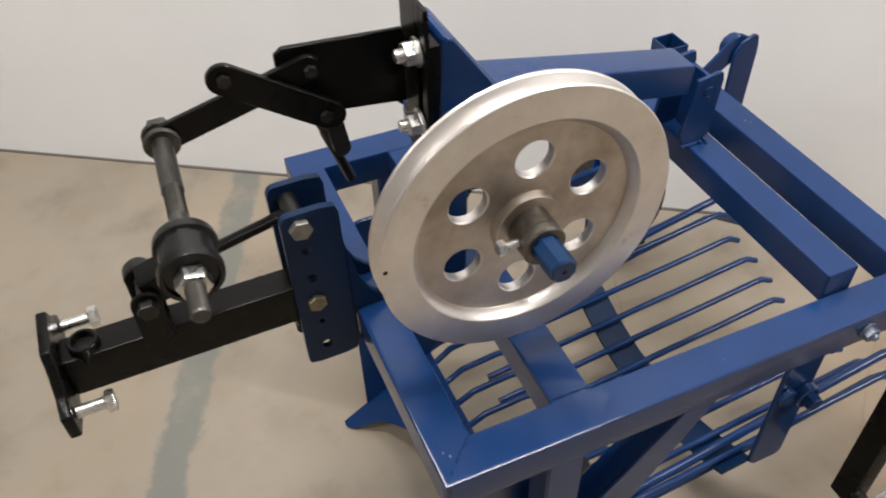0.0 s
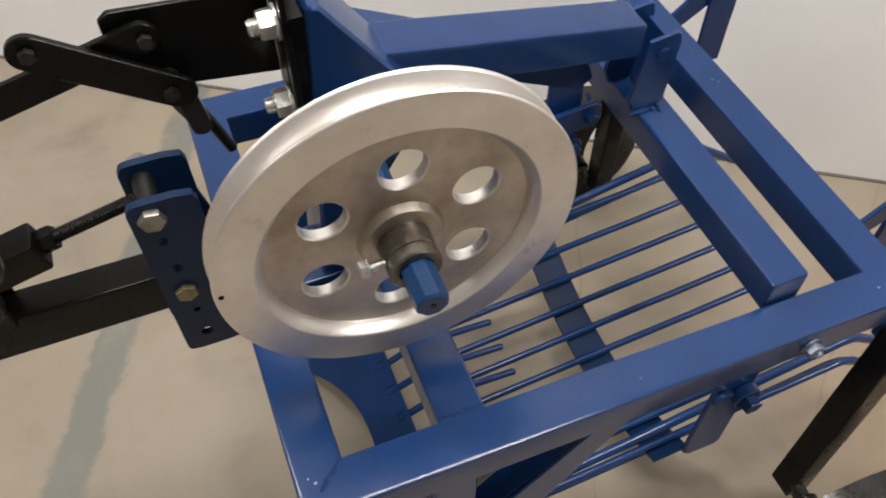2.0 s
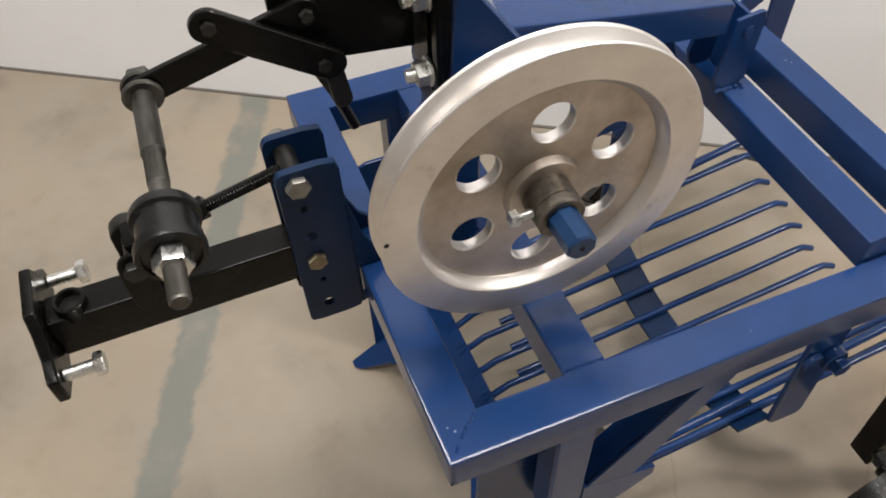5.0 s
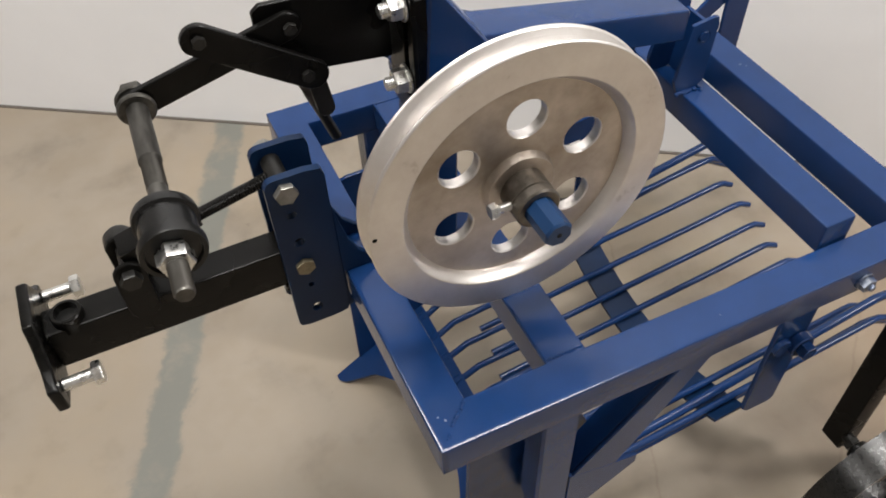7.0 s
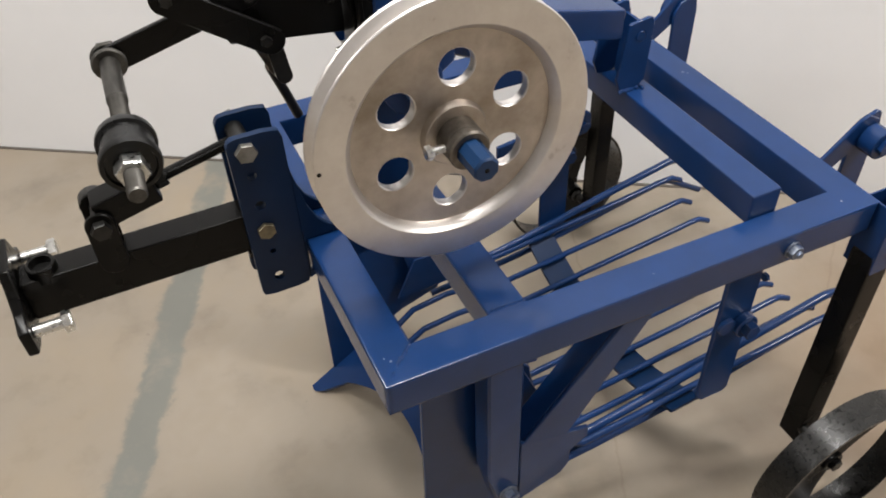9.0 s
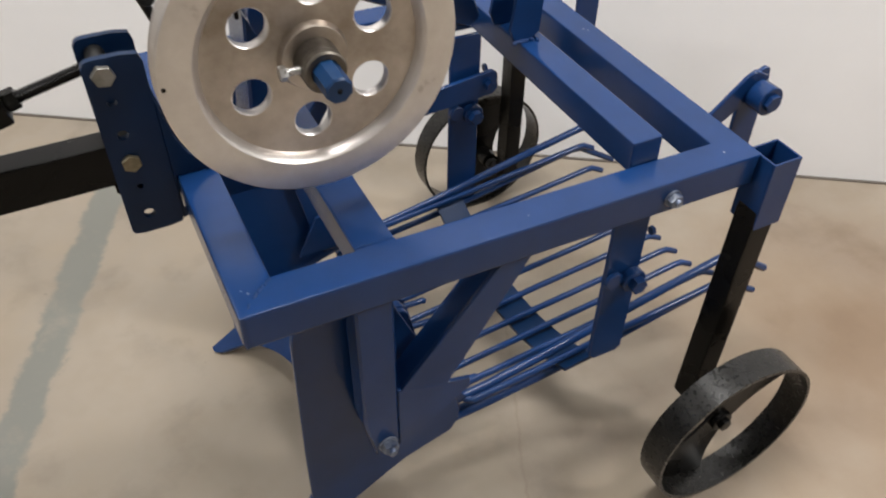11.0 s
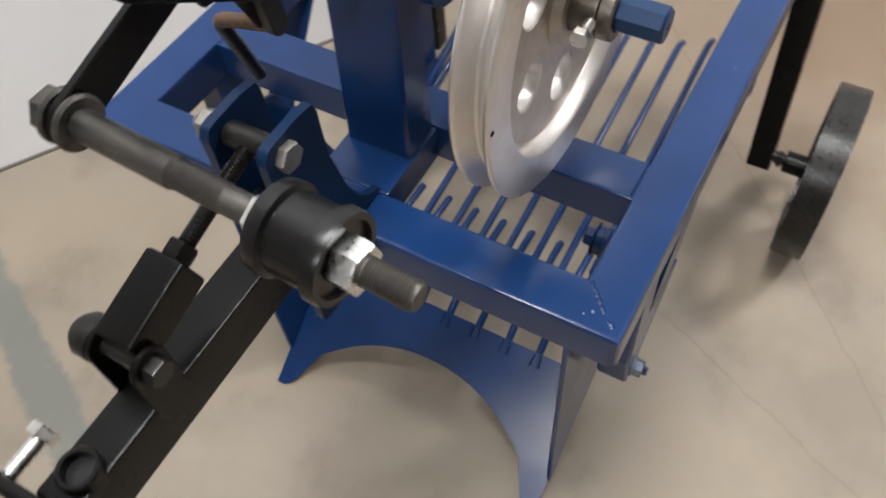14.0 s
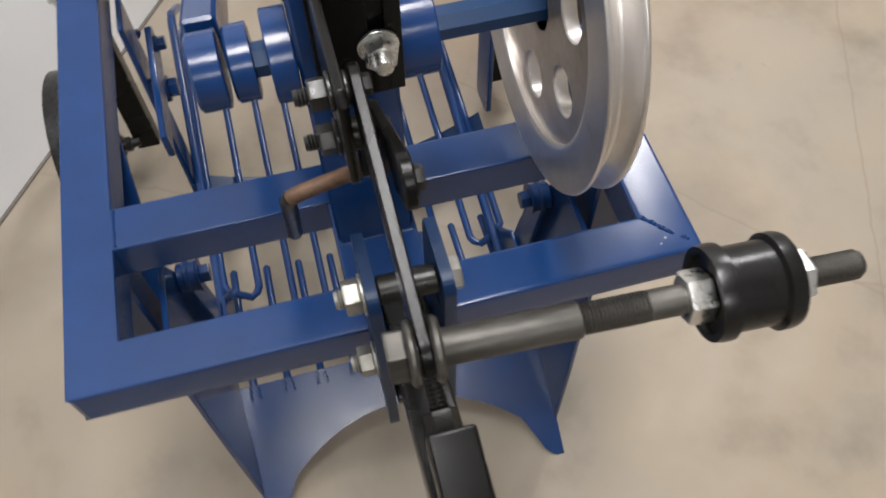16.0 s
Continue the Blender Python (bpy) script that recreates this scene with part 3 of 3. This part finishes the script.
end_plate = part("end_plate", prism([(0.200, 0.564), (0.224, 0.554), (0.246, 0.550), (0.306, 0.554), (0.322, 0.570), (0.342, 0.578), (0.342, 0.600), (0.326, 0.608), (0.308, 0.640),
    (0.250, 0.640), (0.240, 0.622), (0.222, 0.604), (0.200, 0.596)], "x", -0.313, -0.302, 0.002), BLACK, hitch, "worn black end plate")
for y, z in ((0.218, 0.580), (0.328, 0.592)):
    part("end_bolt", joined(rod((-0.302, y, z), (-0.272, y, z), 0.0065), hexagon((-0.272, y, z), (-0.263, y, z), 0.021, 0.3)), ZINC, hitch, "zinc-plated hexagon bolt")
part("pin_socket", pipe((-0.276, 0.268, 0.605), (-0.276, 0.268, 0.6245), 0.0155, 0.0115), BLACK, hitch)

# screw link from the bracket down to the hitch bar
link = part("screw_link", threaded((-0.052, 0.2725, 0.702), (-0.135, 0.2725, 0.683), 0.0068, 0.003), BLACK, digger)
part("lock_nut", hexagon((-0.128, 0.2725, 0.685), (-0.141, 0.2725, 0.682), 0.020), BLACK, link)
clevis = part("clevis", box(-0.065, 0.0, -0.019, 0.013, -0.017, 0.017, 0.003), BLACK, link)
clevis.matrix_world = Matrix.Translation((-0.141, 0.273, 0.682)) @ Matrix.Rotation(radians(-14), 4, "Y")
for y in (0.2505, 0.2895):
    part("clevis_lug", arm((-0.205, 0.612), (-0.205, 0.662), 0.015, y - 0.003, y + 0.002), BLACK, hitch)
part("clevis_pin", joined(rod((-0.205, 0.247, 0.660), (-0.205, 0.292, 0.660), 0.007), hexagon((-0.205, 0.2475, 0.660), (-0.205, 0.238, 0.660), 0.019), turned((-0.205, 0.2916, 0.660), (-0.205, 0.315, 0.660), [(0, 0.016), (0.012, 0.016), (0.018, 0.012), (0.020, 0.004)], 28)), BLACK_WORN, hitch)

# belt tensioner: slotted angle on the mast, bracket plate, two arms, roller on a threaded rod
slot = part("slotted_angle", joined(box(0.094, 0.099, 0.238, 0.2495, 0.735, 0.905, 0.001), box(0.094, 0.099, 0.2605, 0.298, 0.735, 0.905, 0.001),
    box(0.094, 0.099, 0.2495, 0.2605, 0.735, 0.760, 0.0005), box(0.094, 0.099, 0.2495, 0.2605, 0.885, 0.905, 0.0005), box(0.0992, 0.111, 0.2935, 0.298, 0.735, 0.905, 0.001)), BLACK, digger, "black slotted angle")
part("spacer", box(0.0992, 0.1115, 0.243, 0.290, 0.742, 0.866, 0.001), BLACK, slot)
for z in (0.858, 0.781):
    bolt("nut", (0.0935, 0.255, z), (-1, 0, 0), 0.021, slot, ZINC, True, 0.012, 0.008, 0.014)
tension_plate = part("tensioner_bracket", prism([(-0.030, 0.806), (-0.027, 0.800), (0.0935, 0.784), (0.0935, 0.864), (-0.022, 0.873), (-0.030, 0.867)], "y", 0.290, 0.2955, 0.001), BLACK, digger)
part("idler_arm", arm((-0.1435, 0.818), (-0.004, 0.852), 0.0135, 0.2795, 0.286), BLACK, digger)
part("lock_arm", arm((-0.080, 0.868), (0.010, 0.803), 0.0145, 0.270, 0.2765), BLACK, digger)
part("arm_spacer", rod((0.004, 0.2765, 0.806), (0.004, 0.290, 0.806), 0.010, 24), BLACK_WORN, tension_plate)
part("arm_spacer", rod((-0.002, 0.286, 0.851), (-0.002, 0.290, 0.851), 0.010, 24), BLACK_WORN, tension_plate)
for x, z, y in ((-0.080, 0.868, 0.270), (-0.002, 0.851, 0.2795), (0.004, 0.806, 0.270)):
    bolt("pivot_bolt", (x, y, z), (0, -1, 0), 0.011, tension_plate, BLACK_WORN, False, 0.005)
for x, z in ((-0.002, 0.851), (0.004, 0.806)):
    bolt("pivot_nut", (x, 0.2955, z), (0, 1, 0), 0.016, tension_plate, BLACK_WORN, True, 0.01, 0.008, 0.01)
part("handle_lug", arm((0.012, 0.800), (0.018, 0.757), 0.0085, 0.2768, 0.286), BLACK_WORN, tension_plate)
part("handle_lug", arm((0.002, 0.792), (0.014, 0.762), 0.0075, 0.288, 0.2895), OILY, tension_plate)
handle = part("lock_handle", sweep([(0.016, 0.280, 0.757), (0.0145, 0.322, 0.748), (0.0145, 0.330, 0.745), (0.0150, 0.3335, 0.7425)], 0.0055, 14), RUST, digger, "bent round-bar lock handle with orange rust")
part("handle_tip", sweep([(0.0148, 0.3328, 0.743), (0.016, 0.3355, 0.738), (0.027, 0.337, 0.704), (0.036, 0.3385, 0.674), (0.038, 0.339, 0.668)], 0.0057, 14), BLACK_WORN, handle, "blackened bar end")


def on_rod(y):
    """A place on the tensioner rod's axis, which runs a little askew."""
    k = (y - 0.060) / 0.224
    return (-0.1545 + 0.011 * k, y, 0.8175)


def rod_bit(f, y0, y1, *more, **kw):
    return f(on_rod(y0), on_rod(y1), *more, **kw)


rodp = part("tensioner_rod", joined(rod_bit(rod, 0.292, 0.205, 0.0094, 24), rod_bit(threaded, 0.206, 0.172, 0.0083, 0.002), rod_bit(rod, 0.173, 0.086, 0.0079, 20), rod_bit(threaded, 0.087, 0.060, 0.0079, 0.002)), STEEL, digger, "bare steel rod with threaded end")
part("rod_washer", rod_bit(rod, 0.2865, 0.291, 0.0165, 32), STEEL, rodp)
part("rod_washer", rod_bit(rod, 0.2740, 0.279, 0.0165, 32), STEEL, rodp)
part("rod_head", rod_bit(hexagon, 0.291, 0.301, 0.024), STEEL, rodp)
roller = part("tension_roller", rod_bit(turned, 0.1005, 0.15, [(0.003, 0.0085), (0.003, 0.0195), (0.0, 0.0205), (0.0, 0.0240), (0.003, 0.0248), (0.008, 0.0248), (0.0095, 0.0218), (0.032, 0.0218), (0.0335, 0.0248), (0.038, 0.0248), (0.042, 0.0240), (0.042, 0.0205), (0.039, 0.0195), (0.039, 0.0085), (0.003, 0.0085)], 56), RUBBER, digger, "black flanged tension roller")
part("roller_nut", joined(rod_bit(hexagon, 0.1032, 0.089, 0.024, 0.2)), ZINC, rodp, "zinc-plated nut")
part("roller_nut", rod_bit(hexagon, 0.140, 0.153, 0.024, 0.4), ZINC, rodp)

# ---- share, side plates, legs ----
SH0, SLOPE = 0.010, 0.655


def share_front(y):
    s = abs(y - 0.275)
    if s < 0.165:
        return 0.113 - 0.056 * (s / 0.165) ** 2.2
    if s < 0.190:
        return 0.057 - (s - 0.165) / 0.025 * 0.045
    return 0.012 - min(1.0, (s - 0.190) / 0.012) * 0.009


def share():
    bm = bmesh.new()
    n, m = 84, 5
    y0, y1 = 0.0605, 0.4895
    rows = []
    for i in range(n + 1):
        y = y0 + (y1 - y0) * i / n
        f = share_front(y)
        col = []
        for k in range(m + 1):
            x = f + (0.174 - f) * k / m
            col.append((x, y, SLOPE * (x - SH0) + 0.006))
        rows.append(col)
    top = [[bm.verts.new(c) for c in col] for col in rows]
    bot = [[bm.verts.new((c[0] + (0.002 if k else 0.004), c[1], c[2] - 0.006)) for k, c in enumerate(col)] for col in rows]
    for a, up in ((top, True), (bot, False)):
        for i in range(n):
            for k in range(m):
                q = (a[i][k], a[i][k + 1], a[i + 1][k + 1], a[i + 1][k])
                bm.faces.new(q if up else q[::-1])
    for i in range(n):
        bm.faces.new((top[i][0], top[i + 1][0], bot[i + 1][0], bot[i][0]))
        bm.faces.new((top[i][m], bot[i][m], bot[i + 1][m], top[i + 1][m]))
    for i in (0, n):
        for k in range(m):
            bm.faces.new((top[i][k], bot[i][k], bot[i][k + 1], top[i][k + 1]))
    return bm


part("digging_share", share(), BLUE, digger, "blue steel digging share with a curved front edge and two teeth")

for mirror in (False, True):
    def yy(a, b):
        return (turned_over(b), turned_over(a)) if mirror else (a, b)
    ya, yb = yy(0.058, 0.064)
    side = part("share_side_plate", prism([(0.049, 0.022), (0.050, 0.20), (0.056, 0.432), (0.059, 0.446), (0.066, 0.457), (0.078, 0.462), (0.160, 0.462), (0.176, 0.455), (0.262, 0.245), (0.276, 0.185), (0.274, 0.160), (0.262, 0.142), (0.19, 0.118), (0.10, 0.066)], "y", ya, yb, 0.0012), BLUE, digger)
    ya, yb = yy(0.0085, 0.0455)
    leg = part("leg", prism([(0.118, LOW + 0.001), (0.163, LOW + 0.001), (0.163, 0.233), (0.130, 0.231), (0.118, 0.300)], "y", ya, yb, 0.003), BLUE, digger)
    ya, yb = yy(0.009, 0.015)
    part("leg_gusset", prism([(0.163, 0.345), (0.163, 0.234), (0.195, 0.252), (0.262, 0.300), (0.262, 0.318), (0.215, 0.330)], "y", ya, yb, 0.001), BLUE, leg)
    ya, yb = yy(0.0092, 0.0148)
    part("diagonal_brace", prism([(0.163, 0.338), (0.305, LOW + 0.001), (0.345, LOW + 0.001), (0.216, 0.300)], "y", ya, yb, 0.0015), BLUE, leg)
    ya, yb = yy(0.015, 0.046)
    part("brace_flange", prism([(0.164, 0.339), (0.305, LOW + 0.001), (0.312, LOW + 0.001), (0.169, 0.333)], "y", ya, yb, 0.001), BLUE, leg)
    y = WY - 0.0085 if mirror else 0.0085
    bolt("bolt", (0.146, y, 0.250), (0, 1 if mirror else -1, 0), 0.019, leg, PAINTED_ZINC if not mirror else BLUE, True, 0.010, 0.006, 0.012)
    # swinging arm of the screen on its boss inside the plate
    sy = -1 if mirror else 1
    yin = WY - 0.0645 if mirror else 0.0645
    boss = part("pivot_boss", joined(rod((0.189, yin, 0.402), (0.189, yin + sy * 0.022, 0.402), 0.0165, 28), rod((0.189, yin + sy * 0.022, 0.402), (0.189, yin + sy * 0.024, 0.402), 0.019, 28), hexagon((0.189, yin + sy * 0.024, 0.402), (0.189, yin + sy * 0.034, 0.402), 0.019)), BLUE, side)
    part("swing_arm", arm((0.189, 0.402), (0.232, 0.185), 0.018, *sorted((yin + sy * 0.0075, yin + sy * 0.0135))), BLUE, digger)
    part("swing_lug", prism([(0.180, 0.168), (0.300, 0.172), (0.245, 0.245), (0.215, 0.245)], "y", *sorted((yin + sy * 0.014, yin + sy * 0.019)), 0.001), BLUE, digger)

# ---- riddle: tines fixed to the share, and the swinging screen behind ----


def trough(y):
    return 0.052 * ((y - 0.275) / 0.2) ** 2


for k in range(9):
    y = 0.091 + 0.047 * k
    z = 0.115 + 0.3 * trough(y)
    part("share_tine", sweep([(0.158, y, 0.0905), (0.172, y, 0.1015), (0.205, y, 0.118 + 0.2 * trough(y)), (0.27, y, z + 0.008), (0.345, y, z + 0.004), (0.347, y, z + 0.002)], 0.0055, 10), BLUE, digger)
for k in range(9):
    y = 0.091 + 0.047 * k
    for side_y in (-0.006, 0.006):
        weld((0.157, y + side_y, 0.1025), (0.171, y + side_y * 0.8, 0.1115), digger, 0.0026)
SCREEN_Y = [0.074 + 0.0448 * k for k in range(10)]
for k, y in enumerate(SCREEN_Y):
    b = trough(y)
    j = random.uniform(-0.006, 0.006)
    x0 = 0.305 if k in (0, 1, 8, 9) else 0.235 + j
    part("screen_tine", sweep([(x0, y, 0.105 + 0.13 * (x0 - 0.235) + b), (0.40, y, 0.124 + b), (0.52, y, 0.138 + b), (0.64, y, 0.151 + b), (0.742 + j, y, 0.164 + b), (0.757 + j, y, 0.164 + b), (0.780 + j, y, 0.151 + b)], 0.0055, 10), BLUE, digger)


for a, b in ((0, 1), (8, 9)):
    ya, yb = SCREEN_Y[a], SCREEN_Y[b]
    za, zb = 0.114 + trough(ya), 0.114 + trough(yb)
    part("tine_bow", sweep([(0.309, ya, za), (0.299, ya + 0.004, za), (0.293, ya + 0.012, za), (0.293, yb - 0.012, zb), (0.299, yb - 0.004, zb), (0.309, yb, zb)], 0.0055, 10), BLUE, digger)



def cross_strip(x, width, drop):
    bm = bmesh.new()
    n = 24
    rows = []
    for i in range(n + 1):
        y = 0.052 + 0.446 * i / n
        z = 0.135 + trough(y) - drop
        rows.append([bm.verts.new((x + dx, y, z + dx * 0.12 + dz)) for dx, dz in ((0, 0), (width, 0), (width, -0.006), (0, -0.006))])
    for a, b in zip(rows, rows[1:]):
        for k in range(4):
            bm.faces.new((a[k], a[(k + 1) % 4], b[(k + 1) % 4], b[k]))
    bm.faces.new(rows[0])
    bm.faces.new(rows[-1][::-1])
    return bm


part("screen_cross_strip", cross_strip(0.448, 0.050, 0.014), NAVY, digger)
for y in (0.0875, 0.484):
    part("screen_side_bar", sweep([(0.226, y, 0.158), (0.336, y, 0.170), (0.436, y, 0.188), (0.536, y, 0.210), (0.636, y, 0.232), (0.750, y, 0.255), (0.772, y, 0.253), (0.862, y, 0.188)], 0.007, 12), BLUE, digger)
    yl = y - 0.006 if y < 0.2 else y + 0.006
    part("screen_side_bar", sweep([(0.251, yl, 0.128), (0.336, yl, 0.135), (0.436, yl, 0.147), (0.536, yl, 0.163), (0.636, yl, 0.183), (0.742, yl, 0.203), (0.764, yl, 0.201), (0.846, yl, 0.148)], 0.006, 12), BLUE, digger)

for mirror in (False, True):
    y0, y1 = (0.494, 0.501) if mirror else (0.0385, 0.0455)
    bottom = 0.160 if mirror else 0.203
    hang = part("screen_hanger", prism([(0.477, 0.499), (0.533, 0.498), (0.533, bottom + 0.008), (0.525, bottom), (0.486, bottom), (0.477, bottom + 0.01)], "y", y0, y1, 0.0015), BLUE, digger)
    zb = 0.352 if mirror else 0.361
    part("pivot_bolt", joined(rod((0.518, y0, zb), (0.518, y0 - 0.014, zb), 0.018, 28), hexagon((0.518, y0 - 0.014, zb), (0.518, y0 - 0.026, zb), 0.022)), BLUE, hang)
    part("pivot_washer", rod((0.489, y0, zb + 0.006), (0.489, y0 - 0.008, zb + 0.006), 0.014, 24), BLUE, hang)
    part("lock_nut", hexagon((0.541, (y0 + y1) / 2, 0.43), (0.546, (y0 + y1) / 2, 0.43), 0.012), BLUE, hang)
link_bar = part("link_bar", prism([(0.38, 0.376), (0.550, 0.388), (0.560, 0.398), (0.558, 0.426), (0.548, 0.434), (0.38, 0.414)], "y", 0.478, 0.486, 0.0015), BLUE, digger)
bolt("bolt", (0.540, 0.478, 0.411), (0, -1, 0), 0.016, link_bar, BLUE)
bolt("bolt", (0.520, 0.0, 0.524), (0, -1, 0), 0.017, near_rail, PAINTED_ZINC, True, 0.008, 0.004, 0.010, label="zinc bolt flecked with blue paint")
bolt("bolt", (0.520, WY, 0.524), (0, 1, 0), 0.019, far_rail, ZINC, True, 0.009, 0.006, 0.012)

# rear pivots on the back bar
for yc, s in ((0.104, -1), (0.500, 1)):
    def across(a, b):
        return sorted((yc + s * a, yc + s * b))
    lug = part("rear_lug", prism([(0.6545, 0.500), (0.6545, 0.536), (0.710, 0.585), (0.722, 0.590), (0.744, 0.578), (0.746, 0.562)], "y", *across(-0.003, 0.003), 0.0015), BLUE, digger)
    part("rear_bush", joined(pipe((0.732, yc + s * 0.0035, 0.554), (0.732, yc + s * 0.029, 0.554), 0.0205, 0.008), hexagon((0.732, yc + s * 0.029, 0.554), (0.732, yc + s * 0.036, 0.554), 0.022)), BLUE, lug)
    part("rear_strap", prism([(0.712, 0.44), (0.756, 0.44), (0.757, 0.56), (0.753, 0.582), (0.744, 0.587), (0.722, 0.578), (0.711, 0.56)], "y", *across(-0.0095, -0.0035), 0.0015), BLUE, lug)

# wheel legs in their sleeves, and the wheels
WX, WR = 0.630, 0.134
for mirror in (False, True):
    s = 1 if mirror else -1
    c = WY if mirror else 0.0
    y0, y1 = (0.5505, 0.5945) if mirror else (-0.022, 0.022)
    lift = 0.016 if mirror else 0.0
    zb, zt = 0.436 + lift, 0.541 + lift
    x0, x1, w = (0.630, 0.6695, 0.003) if mirror else (0.6545, 0.699, 0.003)
    sleeve = part("leg_sleeve", joined(box(x0, x1, y0, y0 + w, zb, zt, 0.001), box(x0, x1, y1 - w, y1, zb, zt, 0.001),
        box(x0, x0 + w, y0 + w, y1 - w, zb, zt, 0.001), box(x1 - w, x1, y0 + w, y1 - w, zb, zt, 0.001)), BLUE, digger)
    low = 0.112 if mirror else 0.107
    shaft_bm = box(x0 + w + 0.001, x1 - w - 0.001, y0 + w + 0.001, y1 - w - 0.001, low, zt - 0.03, 0.003)
    for v in shaft_bm.verts:                    # the leg leans forwards and outwards
        k = max(0.0, (zb - v.co.z) / (zb - low))
        v.co.x -= 0.036 * k * (0.0 if mirror else 1.0)
        v.co.y += s * 0.022 * k * (0.0 if mirror else 1.0)
    leg = part("wheel_leg", shaft_bm, BLACK, digger, "black square wheel leg")
    for z, d in ((0.515 + lift, 0.017), (0.42, 0.012), (0.33, 0.010)):
        lean = 0.0 if mirror or z > 0.44 else (zb - z) / (zb - low)
        bolt("clamp_bolt", ((x1 if z > 0.44 else x1 - w - 0.001) - 0.036 * lean, (y0 + y1) / 2 + s * 0.022 * lean, z), (1, 0, 0), d, sleeve if z > 0.44 else leg, BLUE if z > 0.44 else BLACK_WORN, False)
    ya = c + s * 0.086
    yb = c + s * 0.130
    wheel = part("wheel", turned((WX, ya, WR), (WX, yb, WR), [(0, WR - 0.005), (0, WR), (0.044, WR), (0.044, WR - 0.005), (0, WR - 0.005)], 72), WHEEL_BLACK, digger, "black steel band wheel with worn tread")
    ym = c + s * 0.0895
    # web plate with two hollow sides
    out = []
    for k in range(2):
        base = math.pi / 2 + k * math.pi - (0.0 if mirror else 0.6)
        for i in range(15):
            a = base - 0.62 + 1.24 * i / 14
            out.append((WX + (WR - 0.0045) * math.cos(a), WR + (WR - 0.0045) * math.sin(a)))
        pa, pb = base + 0.62, base + math.pi - 0.62
        for i in range(1, 20):
            u = i / 20
            a0 = Vector((math.cos(pa), math.sin(pa))) * (WR - 0.0045)
            b0 = Vector((math.cos(pb), math.sin(pb))) * (WR - 0.0045)
            side_dir = Vector((math.cos(base + math.pi / 2), math.sin(base + math.pi / 2)))
            q = a0.lerp(b0, u) - side_dir * 0.050 * math.sin(math.pi * u) ** 0.8
            out.append((WX + q.x, WR + q.y))
    part("wheel_web", prism(out, "y", min(ym, ym + s * 0.005), max(ym, ym + s * 0.005), 0.001), BLACK, wheel)
    part("hub", joined(rod((WX, c + s * 0.056, WR), (WX, c + s * 0.103, WR), 0.017, 28), hexagon((WX, c + s * 0.103, WR), (WX, c + s * 0.110, WR), 0.019)), BLACK, wheel)
    part("axle", joined(rod((WX + 0.004, c + s * 0.030, WR), (WX, c + s * 0.058, WR), 0.0085, 20), hexagon((WX, c + s * 0.044, WR), (WX, c + s * 0.053, WR), 0.022)), BLACK_WORN, wheel)
